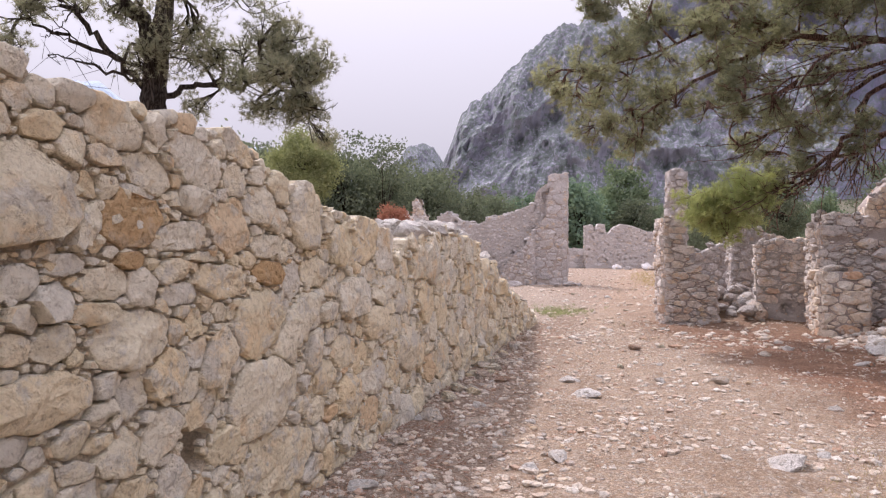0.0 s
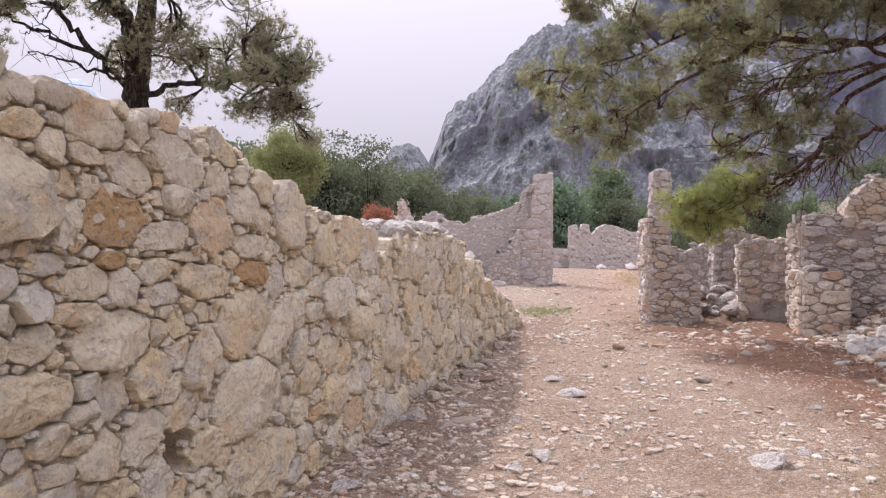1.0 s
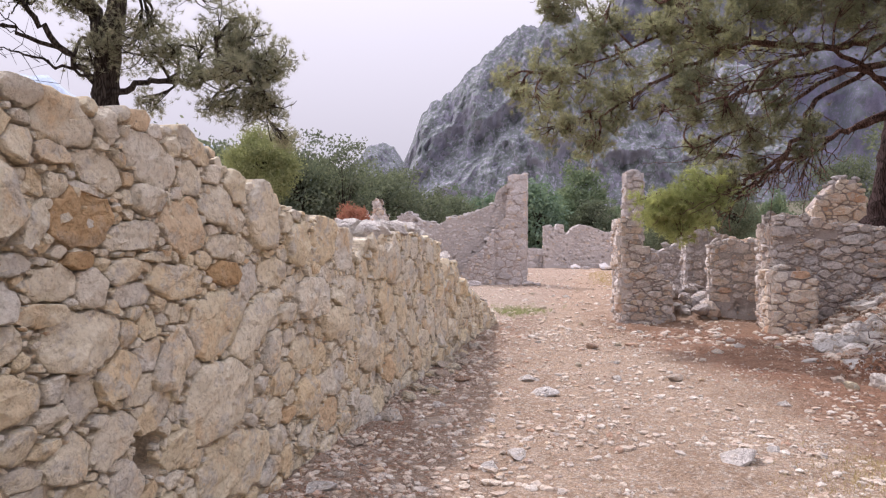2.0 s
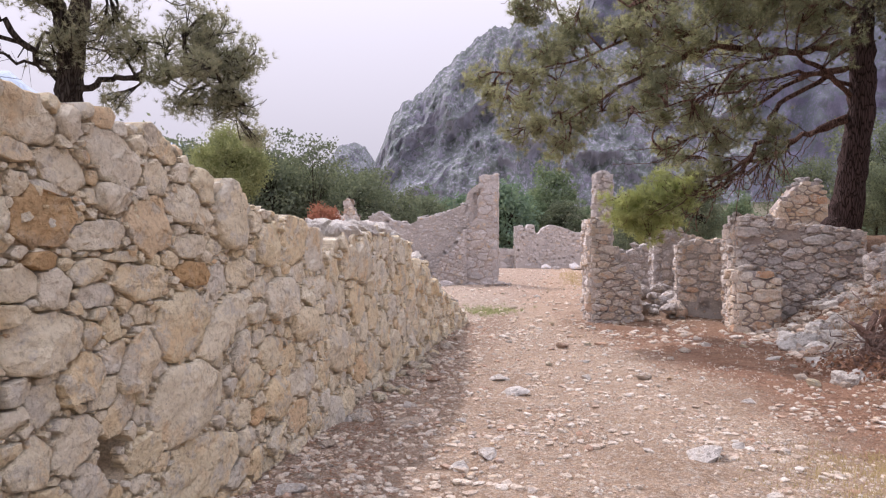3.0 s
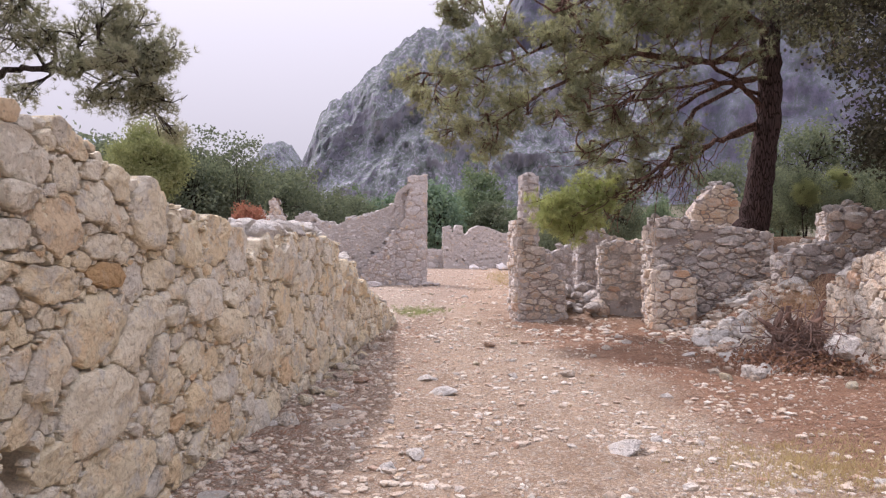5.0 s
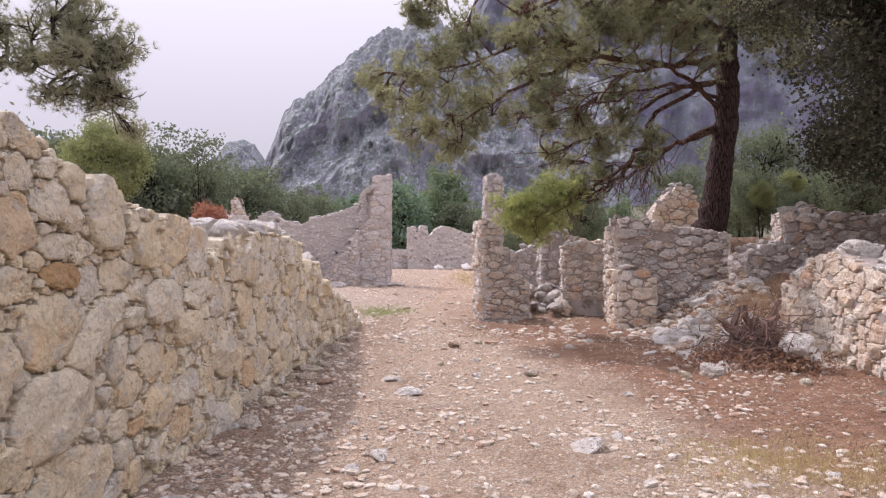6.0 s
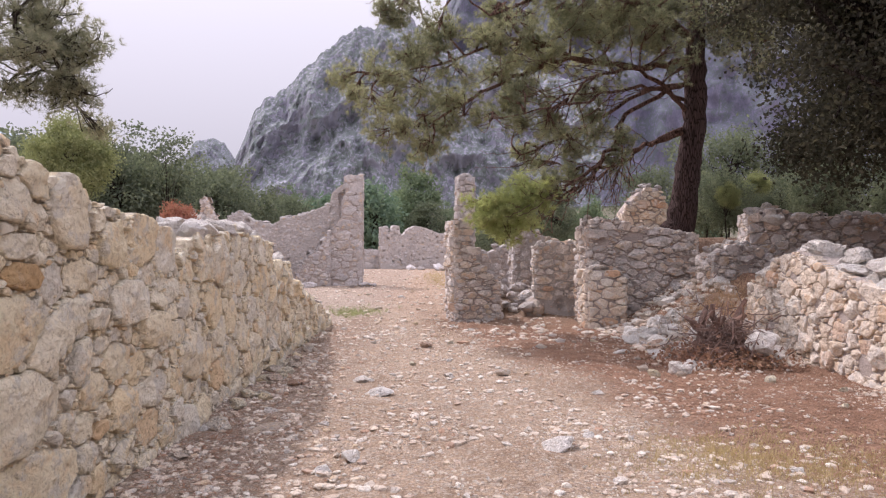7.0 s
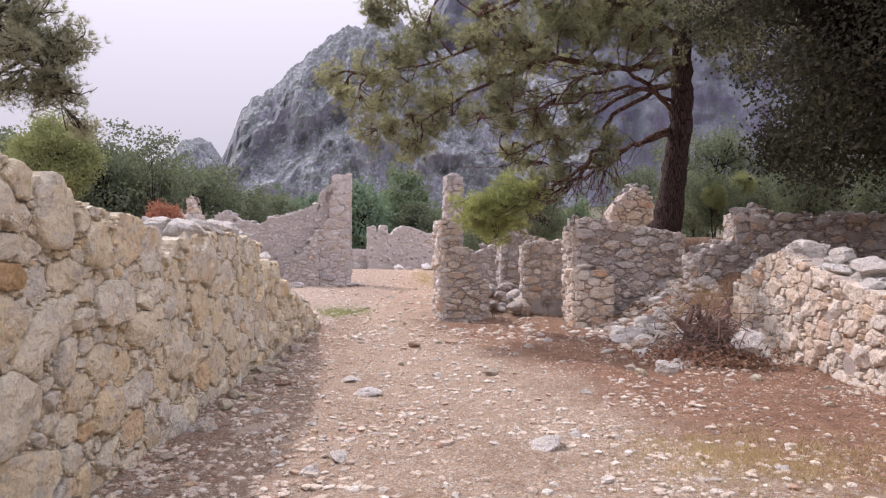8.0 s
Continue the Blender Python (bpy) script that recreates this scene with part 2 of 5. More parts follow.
# far trees: haze is put into the colours of these two leaf materials
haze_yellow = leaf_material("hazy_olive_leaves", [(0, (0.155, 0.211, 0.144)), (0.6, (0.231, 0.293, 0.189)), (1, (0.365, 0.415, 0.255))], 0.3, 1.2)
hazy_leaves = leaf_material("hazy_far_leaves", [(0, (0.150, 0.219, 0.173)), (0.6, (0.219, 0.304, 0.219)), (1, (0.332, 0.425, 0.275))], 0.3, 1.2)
green_grass = leaf_material("thin_yellow_grass", [(0, (0.46, 0.36, 0.19)), (1, (0.60, 0.49, 0.29))], 0.3, 1.1)


def cliff_material(name, rock, shade, scrub, scale, cover):
    n = Nodes(name)
    c = n.stretch(1, 1, 0.45)
    base = n.mix(n.span(n.noise(0.16 * scale, 9, 0.78, c, 0.5), 0.40, 0.60), rock, shade)
    base = n.mix(n.span(n.noise(0.9 * scale, 6, 0.75, c), 0.45, 0.64, 0, 0.35), base, tuple(0.62 * v for v in shade))
    up = n.add("ShaderNodeSeparateXYZ", Vector=n.add("ShaderNodeNewGeometry").outputs["Normal"]).outputs["Z"]
    green = n.math("ADD", n.noise(0.07 * scale, 9, 0.8), n.math("MULTIPLY", up, 0.22))
    dots = n.noise(0.6 * scale, 5, 0.7)
    green = n.math("MULTIPLY", n.span(green, cover, cover + 0.07), n.span(dots, 0.40, 0.5))
    base = n.mix(green, base, n.mix(dots, scrub, tuple(1.7 * v for v in scrub)))
    normal = n.bump(n.noise(0.8 * scale, 9, 0.75, c), 0.3, 2.0 / scale)
    return n.finish(base, 1.0, normal, 0.0)


# aerial haze is put into the cliff colour as a pale lavender tint
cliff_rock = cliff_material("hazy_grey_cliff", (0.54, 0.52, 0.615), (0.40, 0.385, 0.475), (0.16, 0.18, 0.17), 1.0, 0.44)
# same rock and scrub, darkened: shade on the high flank is in the colour
high_rock = cliff_material("shaded_scrubby_cliff", (0.38, 0.355, 0.48), (0.28, 0.265, 0.365), (0.16, 0.175, 0.185), 0.8, 0.43)
# distance haze painted blue into rock and scrub alike
far_rock = cliff_material("far_haze_mountain", (0.42, 0.48, 0.57), (0.39, 0.45, 0.55), (0.36, 0.42, 0.5), 0.15, 0.55)
hill_scrub = cliff_material("scrub_hillside", (0.22, 0.22, 0.16), (0.16, 0.17, 0.11), (0.07, 0.10, 0.05), 3.0, 0.45)


# ---- mesh helpers ----
def smooth(a, b, v):
    k = np.clip((np.asarray(v, float) - a) / (b - a), 0, 1)
    return k * k * (3 - 2 * k)


def quick_mesh(name, verts, faces, material, flat=True):
    """A mesh from arrays; all faces have the same number of corners."""
    verts, faces = np.asarray(verts, np.float32), np.asarray(faces, np.int32)
    me = bpy.data.meshes.new(name)
    count, corners = faces.shape
    me.vertices.add(len(verts))
    me.vertices.foreach_set("co", verts.ravel())
    me.loops.add(count * corners)
    me.loops.foreach_set("vertex_index", faces.ravel())
    me.polygons.add(count)
    me.polygons.foreach_set("loop_start", np.arange(0, count * corners, corners, dtype=np.int32))
    me.polygons.foreach_set("use_smooth", np.full(count, not flat, bool))
    me.update(calc_edges=True)
    me.materials.append(material)
    return me


def part(name, me, parent=None, label="", at=None):
    ob = new(name, me)
    ob.parent = parent
    if at is not None:
        ob.matrix_basis = at
    if label:
        ob["label"] = label
    return ob


def joined(pieces):
    """Verts and faces of many pieces as one pair of arrays."""
    verts, faces, start = [], [], 0
    for v, f in pieces:
        verts.append(v)
        faces.append(np.asarray(f) + start)
        start += len(v)
    return np.concatenate(verts), np.concatenate(faces)


def tube(points, radii, sides=8, rough=0.0, seed=0):
    """A tapered limb through the points, closed at its end."""
    points = np.asarray(points, float)
    rng = np.random.default_rng(seed)
    verts, faces = [], []
    side = np.array([0.3, 0.8, 0.5])
    for i, (p, r) in enumerate(zip(points, radii)):
        d = points[min(i + 1, len(points) - 1)] - points[max(i - 1, 0)]
        d = d / (np.linalg.norm(d) + 1e-9)
        side = side - d * side.dot(d)
        side = side / (np.linalg.norm(side) + 1e-9)
        other = np.cross(d, side)
        for k in range(sides):
            w = 2 * math.pi * k / sides
            q = r * (1 + rough * rng.normal())
            verts.append(p + q * (math.cos(w) * side + math.sin(w) * other))
    for i in range(len(points) - 1):
        for k in range(sides):
            a, b = i * sides + k, i * sides + (k + 1) % sides
            faces += [(a, b, b + sides), (a, b + sides, a + sides)]
    verts.append(points[-1])
    last = (len(points) - 1) * sides
    faces += [(last + k, last + (k + 1) % sides, len(verts) - 1) for k in range(sides)]
    return np.array(verts), np.array(faces)


def curve_through(points, steps=6, wobble=0.0, seed=0):
    """Points along a smooth line through the given ones."""
    p = np.asarray(points, float)
    rng = np.random.default_rng(seed)
    ext = np.vstack([2 * p[0] - p[1], p, 2 * p[-1] - p[-2]])
    out = []
    for i in range(1, len(ext) - 2):
        a, b, c, d = ext[i - 1:i + 3]
        for t in np.linspace(0, 1, steps, endpoint=False):
            out.append(0.5 * (2 * b + (c - a) * t + (2 * a - 5 * b + 4 * c - d) * t * t + (3 * b - a - 3 * c + d) * t ** 3))
    out.append(p[-1])
    out = np.array(out)
    out[1:-1] += rng.normal(0, wobble, out[1:-1].shape)
    return out


def rock_mesh(name, seed, material, detail=2, flatness=0.7, facets=11, rough=0.2):
    """An angular stone about 1 across: a ball cut by random planes, with rough faces."""
    rng = np.random.default_rng(seed)
    bm = bmesh.new()
    bmesh.ops.create_icosphere(bm, subdivisions=detail, radius=0.62)
    cuts = [(rng.normal(size=3), rng.uniform(0.30, 0.5)) for _ in range(facets)]
    for v in bm.verts:
        p = np.array(v.co)
        for n, d in cuts:
            n = n / np.linalg.norm(n)
            over = p.dot(n) - d
            if over > 0:
                p = p - n * over * 0.93
        p = p * (1 + rough * noise.noise(Vector(p * 3.1 + seed)) + 0.5 * rough * noise.noise(Vector(p * 8.3 + seed)))
        v.co = Vector(p * (1, rng.uniform(0.999, 1.001), flatness))
    me = bpy.data.meshes.new(name)
    bm.to_mesh(me)
    bm.free()
    me.materials.append(material)
    me.polygons.foreach_set("use_smooth", np.zeros(len(me.polygons), bool))
    return me


# ---- ground ----
def ground_height(x, y):
    x, y = np.asarray(x, float), np.asarray(y, float)
    west = 0.75 * smooth(-2.6, -3.4, x) * smooth(14.5, 11.5, y)
    terrace = 1.9 * smooth(14.9, 15.5, y) * smooth(3.7, 4.1, x) * smooth(60, 24, y)
    bank = 1.15 * smooth(5.45, 6.3, x) * smooth(15.5, 13.5, y) * smooth(-14, -4, y)
    heap = 0.95 * smooth(3.7, 5.7, x) * smooth(9.6, 12.9, y) * smooth(15.4, 14.6, y)
    room = 0.35 * smooth(16.2, 18.0, y) * smooth(0.8, 1.5, x) * smooth(3.9, 3.6, x) * smooth(30, 22, y)
    h = np.maximum.reduce([west, terrace, bank, heap, room])
    h = h + 0.035 * np.sin(1.7 * x + 0.6 * y) * np.sin(0.9 * y - 0.4 * x) + 0.018 * np.sin(4.1 * x + 1.3) * np.sin(3.3 * y)
    r = np.hypot(x, y)
    return h + 0.09 * np.maximum(r - 75, 0) * smooth(75, 130, r) * smooth(900, 300, r)


def spread(marks):
    """Grid lines from rows of (start, end, step)."""
    return np.unique(np.concatenate([np.arange(a, b, s) for a, b, s in marks]))


gx = spread([(-2200, -200, 200), (-200, -40, 20), (-40, -6, 1.5), (-6, 9, 0.12), (9, 40, 1.5), (40, 200, 20), (200, 2201, 200)])
gy = spread([(-2200, -200, 200), (-200, -20, 20), (-20, 1, 1), (1, 22, 0.12), (22, 70, 1.0), (70, 300, 15), (300, 2301, 200)])
xx, yy = np.meshgrid(gx, gy)
zz = ground_height(xx, yy)
rng = np.random.default_rng(3)
near = ((np.abs(xx - 1.5) < 7.4) & (yy > 1) & (yy < 22)).astype(float)
zz = zz + near * rng.normal(0, 0.006, zz.shape)
nx = len(gx)
ia = (np.arange(len(gy) - 1)[:, None] * nx + np.arange(nx - 1)[None, :]).ravel()
tagged(new("ground", quick_mesh("ground", np.stack([xx, yy, zz], -1).reshape(-1, 3), np.stack([ia, ia + 1, ia + nx + 1, ia + nx], 1), ground_dirt, False)),
       "pale stony dirt path with red earth and pine litter beside it", "ground", kind="structure")


# ---- masonry ----
def packing(length, top, base, sizes, aspect, rng, fixed=(), level=8.0, fill=1.22, detail=0.05):
    """Stones of mixed sizes packed on a wall's face: (u, z, radius, outline). fixed: (u, z, half length, half height, tilt)."""
    hi = max(z for _, z in top)
    tu, tz = [u for u, _ in top], [z for _, z in top]
    laid, box, grid = [], 0.3, collections.defaultdict(list)

    def lay(u, z, a, b, tilt):
        c, s = math.cos(tilt), math.sin(tilt)
        reach = max(a, b) + 0.22
        for i in range(int((u - reach) // box), int((u + reach) // box) + 1):
            for j in range(int((z - reach) // box), int((z + reach) // box) + 1):
                grid[i, j].append(len(laid))
        laid.append((u, z, a, b, c, s))

    for u, z, a, b, tilt in fixed:
        lay(u, z, a, b, radians(tilt))
    for size, share in sizes:
        tries = int(share * 9 * length * (hi - base) / (size * size * 3.1 * aspect)) + 4
        us, zs = rng.uniform(0, length, tries), rng.uniform(base, hi, tries)
        bs = size * rng.uniform(0.75, 1.25, tries)
        als, ts = bs * aspect * rng.uniform(0.7, 1.35, tries), radians(level) * rng.normal(0, 1, tries)
        limit = np.interp(us, tu, tz) - 0.75 * bs
        for u, z, a, b, t in np.column_stack([us, zs, als, bs, ts])[zs < limit].tolist():
            c, s = math.cos(t), math.sin(t)
            for k in grid[int(u // box), int(z // box)]:
                q = laid[k]
                du, dz = u - q[0], z - q[1]
                m = math.hypot((du * q[4] + dz * q[5]) / q[2], (dz * q[4] - du * q[5]) / q[3]) + 1e-6
                n = math.hypot((du * c + dz * s) / a, (dz * c - du * s) / b) + 1e-6
                if 1 / m + 1 / n > 1.10:
                    break
            else:
                lay(u, z, a, b, t)
    s = np.array(laid)
    steps = np.linspace(0.35, fill, 22)
    cells = []
    for i, (u, z, a, b, c, w) in enumerate(laid):
        count = int(np.clip(math.pi * (a + b) / detail, 9, 34))
        turn = (np.arange(count) + rng.uniform(-0.3, 0.3, count)) * 2 * math.pi / count
        # broken stones are blunt boxes more than ovals
        square = (np.abs(np.cos(turn)) ** 3.2 + np.abs(np.sin(turn)) ** 3.2) ** (-1 / 3.2)
        ex, ez = a * square * np.cos(turn), b * square * np.sin(turn)
        ex, ez = ex * c - ez * w, ex * w + ez * c
        pu, pz = u + ex[:, None] * steps, z + ez[:, None] * steps
        own = np.hypot(((pu - u) * c + (pz - z) * w) / a, ((pz - z) * c - (pu - u) * w) / b)
        near_q = np.abs(s[:, 0] - u) < s[:, 2] + fill * 1.25 * (a + b)
        near_q &= np.abs(s[:, 1] - z) < s[:, 2] + fill * 1.25 * (a + b)
        near_q[i] = False
        q = s[near_q]
        t = np.full(count, fill)
        if len(q):
            du, dz = pu[..., None] - q[:, 0], pz[..., None] - q[:, 1]
            d = np.sqrt(((du * q[:, 4] + dz * q[:, 5]) / q[:, 2]) ** 2 + ((dz * q[:, 4] - du * q[:, 5]) / q[:, 3]) ** 2).min(-1)
            taken = d < own
            t = np.where(taken.any(1), steps[np.argmax(taken, 1)], fill)
        poly = np.column_stack([np.clip(u + ex * t, 0, length), z + ez * t])
        corners, most = list(range(count)), int(rng.integers(5, 8)) + (2 if i < len(fixed) else 0)
        while len(corners) > most:                       # broken stones have few corners
            p = poly[corners]
            g, h = np.roll(p, 1, 0) - p, np.roll(p, -1, 0) - p
            corners.pop(int(np.argmin(np.abs(g[:, 0] * h[:, 1] - g[:, 1] * h[:, 0]))))
        p = poly[corners]
        side = np.linalg.norm(np.roll(p, -1, 0) - p, axis=1)
        edge = []
        for g, h, ln in zip(p, np.roll(p, -1, 0), side):
            k = max(1, round(count * ln / (side.sum() + 1e-6)))
            edge += [g + (h - g) * (j + 0.12) / k for j in range(k)]
        poly = np.array(edge)
        poly = poly + rng.normal(0, 0.028 * math.sqrt(a * b), poly.shape)
        cells.append((u, z, math.sqrt(a * b), poly))
    return cells


def stone_shape(poly, r, gap, proud, rng, fine, sunk=0.12):
    """A stone that fills a packed cell: rings from deep in the joint up to a rough, blunt face. Local u, z and outward n."""
    p = np.asarray(poly, float)
    mid = p.mean(0)
    out = p - mid
    far = np.linalg.norm(out, axis=1, keepdims=True)
    out = out * np.maximum(1 - gap / np.maximum(far, 1e-4), 0.4)
    tilt, seed = rng.normal(0, 0.2, 2), rng.uniform(0, 500)
    shed = [(rng.uniform(0.95, 1.35), rng.normal(0, 0.6, 2) / r) for _ in range(2)]     # broken corners
    rough = (0.012 if fine else 0.009) * min(1.5, r / 0.1)
    rings = [(1.0, 0.0), (1.0, 0.55), (0.972, 0.88), (0.9, 1.0), (0.62, 1.0), (0.32, 1.0)] if fine else [(1.0, 0.0), (0.985, 0.6), (0.87, 0.97), (0.45, 1.0)]
    verts = []
    for k, (scale, share) in enumerate(rings + [(0.0, 1.0)]):
        ring = out[:1] * 0 if scale == 0 else out * scale
        if k == 0:
            depth = np.full(len(ring), -sunk)
        else:
            lid = np.minimum.reduce([1 + ring @ tilt / r] + [d + ring @ t for d, t in shed])
            depth = share * proud * np.maximum(lid, 0.35)
            at = ring + mid
            if fine:
                wave = [noise.fractal(Vector((x * 10.0, y * 10.0, seed)), 0.7, 2.1, 5) for x, y in at]
            else:
                wave = rng.normal(0, 0.4, len(at))
            depth = depth + rough * np.array(wave) * min(1.0, 0.4 + share)
        verts.append(np.column_stack([ring + mid, depth]))
    m, faces = len(out), []
    for k in range(len(rings) - 1):
        for i in range(m):
            a, b = k * m + i, k * m + (i + 1) % m
            faces += [(a, b, b + m), (a, b + m, a + m)]
    last = (len(rings) - 1) * m
    faces += [(last + i, last + (i + 1) % m, len(rings) * m) for i in range(m)]
    return np.vstack(verts), np.array(faces)


class Face:
    """A wall's face: an origin, a level direction u and the outward normal."""

    def __init__(self, x, y, degrees):
        w = radians(degrees)
        self.o, self.u, self.n = np.array([x, y, 0.0]), np.array([math.cos(w), math.sin(w), 0]), np.array([math.sin(w), -math.cos(w), 0])

    def __call__(self, local):
        local = np.asarray(local)
        return self.o + local[:, :1] * self.u + local[:, 2:3] * self.n + local[:, 1:2] * np.array([0, 0, 1.0])


def stone_mesh(name, v, f, material, fine):
    me = quick_mesh(name, v, f, material, False)
    me.set_sharp_from_angle(angle=radians(42 if fine else 34))
    return me


def lay_stones(wall, face, cells, gap, proud, material, rng, single, fine, odd=None):
    """Stones on one face; the first `single` of them are pieces of their own, the others one joined piece."""
    rest = []
    for i, (u, z, r, poly) in enumerate(cells):
        v, f = stone_shape(poly[::2] if r < 0.03 and len(poly) > 11 else poly, r, gap * rng.uniform(0.5, 1.6), proud * rng.uniform(0.25, 1.45) * min(1.5, 0.55 + r / 0.2), rng, fine and r > 0.035)
        v = face(v)
        if i < single:
            part("stone", stone_mesh("stone", v, f, odd.get(i, material) if odd else material, fine), wall)
        else:
            rest.append((v, f))
    if rest:
        v, f = joined(rest)
        tagged(part("small_stones", stone_mesh("small_stones", v, f, material, fine), wall), kind="stuff")


def masonry(name, label, x, y, degrees, length, top, thick, sizes, seed, stone=None, bed=None, aspect=1.5, gap=0.008, proud=0.035,
            single=200, fine=False, base=-0.15, ends="lr", step=0.25, fixed=(), odd=None, ragged=0.05, caps=(0.0, 0.1, 0.2), cap_stone=None, hollow=None,
            chips=0, stones_from=None, lost=0.0, fill=1.22, level=7.0, sockets=0, smear=None, single_after=0.0, recess=0.02):
    """A rubble wall: a mortar core of its thickness and stones on its faces, with loose ones on its top.
    smear: mortar spread over the face below one height and gone above another, and how far it comes out."""
    stone, bed = stone or limestone, bed or mortar
    rng = np.random.default_rng(seed)
    face = Face(x, y, degrees)
    tu, tz = [u for u, _ in top], [z for _, z in top]
    holes = [hollow] if hollow else []
    for _ in range(sockets):                             # gaps where stones and beams fell out
        u = rng.uniform(0.1, length - 0.1)
        holes.append((u, rng.uniform(max(base, 0) + 0.5, np.interp(u, tu, tz) - 0.2), rng.uniform(0.05, 0.10)))
    # core
    us = np.linspace(0, length, max(4, int(length / step) + 1))
    rows = max(4, int((max(tz) - base) / step))
    ring = []
    for u in us:
        hi = float(np.interp(u, tu, tz)) - 0.01 + ragged * noise.noise(Vector((u * 3, seed, 0)))
        zs = np.linspace(base, hi, rows)
        dent = [sum(0.26 * max(0.0, 1 - ((u - h[0]) / h[2]) ** 2 - ((z - h[1]) / h[2]) ** 2) ** 0.5 for h in holes if abs(u - h[0]) < h[2]) for z in zs]
        f = []
        for z, sink in zip(zs, dent):
            out = -recess + 0.014 * noise.fractal(Vector((u * 3.0, z * 3.0, seed)), 0.8, 2.1, 5)
            if smear:
                out += smear[2] * float(smooth(smear[1], smear[0], z)) * (0.55 + noise.noise(Vector((u * 1.4, z * 1.7, seed + 3))))
            f.append((u, z, out - sink))
        b = [(u, z, -thick + 0.02 * noise.noise(Vector((u * 2, z * 2, seed + 9)))) for z in zs[::-1]]
        m = [(u, hi + ragged * 0.8 * noise.noise(Vector((u * 4, k, seed + 5))), -thick * k / 4) for k in (1, 2, 3)]
        ring.append(f + m + b)
    k = len(ring[0])
    v = face(np.array(ring).reshape(-1, 3))
    faces = [(i * k + j, (i + 1) * k + j, (i + 1) * k + j + 1, i * k + j + 1) for i in range(len(us) - 1) for j in range(k - 1)]
    wall = new(name, quick_mesh(name, v, np.array(faces), bed, False))
    bm = bmesh.new()
    bm.from_mesh(wall.data)
    bm.verts.ensure_lookup_table()
    bm.faces.new([bm.verts[j] for j in range(k)])
    bm.faces.new([bm.verts[(len(us) - 1) * k + j] for j in range(k)][::-1])
    bm.to_mesh(wall.data)
    bm.free()
    tagged(wall, label, "wall", kind="structure")
    # stones
    foot = base if stones_from is None else stones_from

    def lay_out(run, line, cuts, close=0.08):
        return packing(run, line, foot, cuts, aspect, rng, (), level, fill, close)

    kept_free = [(hollow[0], hollow[1], hollow[2], 0.8 * hollow[2], 0)] if hollow else []
    cells = packing(length, top, foot, sizes, aspect, rng, list(fixed) + kept_free, level, fill, 0.022 if fine else 0.05)
    known = len(fixed)
    cells = cells[:known] + cells[known + len(kept_free):]
    for h in holes:
        cells = [c for i, c in enumerate(cells) if i < known or (c[0] - h[0]) ** 2 + (c[1] - h[1]) ** 2 > (h[2] + 0.4 * c[2]) ** 2]
    if lost:                                             # stones that fell out leave sockets
        cells = [c for c in cells if rng.uniform() > lost]
    cells = cells[:len(fixed)] + sorted(cells[len(fixed):], key=lambda c: (c[0] < single_after, -c[2]))
    lay_stones(wall, face, cells, gap, proud, stone, rng, single, fine, odd)
    if chips:
        bits = []
        for _ in range(chips):
            u, r = rng.uniform(0.05, length - 0.05), rng.uniform(0.010, 0.032)
            z = rng.uniform(base, np.interp(u, tu, tz) - 0.08)
            ring = [(u + r * rng.uniform(0.7, 1.6) * math.cos(k * 1.047), z + r * rng.uniform(0.6, 1.1) * math.sin(k * 1.047)) for k in range(6)]
            bits.append(stone_shape(ring, r, 0.0, 0.022, rng, False, 0.03))
        v, f = joined(bits)
        tagged(part("stone_chips", quick_mesh("stone_chips", face(v), f, stone), wall), kind="stuff")
    w = radians(degrees)
    back = face.o - face.n * thick
    for side in ends:
        if side == "l":
            f2, h = Face(back[0], back[1], degrees - 90), tz[0]
        else:
            at = face.o + face.u * length
            f2, h = Face(at[0], at[1], degrees + 90), tz[-1]
        lay_stones(wall, f2, lay_out(thick, [(0, h), (thick, h)], sizes), gap, proud, stone, rng, 60, False)
    at = face.o + face.u * length - face.n * thick
    lay_stones(wall, Face(at[0], at[1], degrees + 180), lay_out(length, [(length - u, z) for u, z in top[::-1]], sizes[:2], 0.15), gap, proud, stone, rng, 0, False)
    # loose stones on the top
    per_metre, small, large = caps
    for i in range(int(per_metre * length)):
        u, d = rng.uniform(0.05, length - 0.05), rng.uniform(0.08, max(0.1, thick - 0.08))
        s = rng.uniform(small, large)
        p = face(np.array([[u, np.interp(u, tu, tz) - 0.03 + 0.28 * s, -d]]))[0]
        m = Matrix.Translation(p) @ Euler((rng.normal(0, 0.25), rng.normal(0, 0.25), rng.uniform(0, 6.3))).to_matrix().to_4x4() @ Matrix.Diagonal((s * rng.uniform(1, 1.6), s, s * rng.uniform(0.7, 1.1), 1))
        part("cap_stone", ROCKS[cap_stone or "ruin"][int(rng.integers(8))], wall, at=m)
    return wall


ROCKS = {
    "cream": [rock_mesh("stone", 10 + i, limestone) for i in range(8)],
    "ruin": [rock_mesh("stone", 30 + i, ruin_stone) for i in range(8)],
    "grey": [rock_mesh("stone", 50 + i, grey_stone) for i in range(8)],
    "white": [rock_mesh("stone", 70 + i, white_stone, 3, 0.66) for i in range(8)],
    "round": [rock_mesh("stone", 110 + i, white_stone, 3, 0.7, facets=8) for i in range(8)],
    "loose": [rock_mesh("stone", 90 + i, loose_stone) for i in range(8)],
}


# ---- ruined walls ----
BIG = [(0.10, 0.6), (0.065, 1.0), (0.042, 1.0), (0.026, 1.0), (0.017, 0.4)]
RUBBLE = [(0.10, 0.35), (0.072, 0.8), (0.048, 0.9), (0.03, 0.8), (0.018, 0.6)]
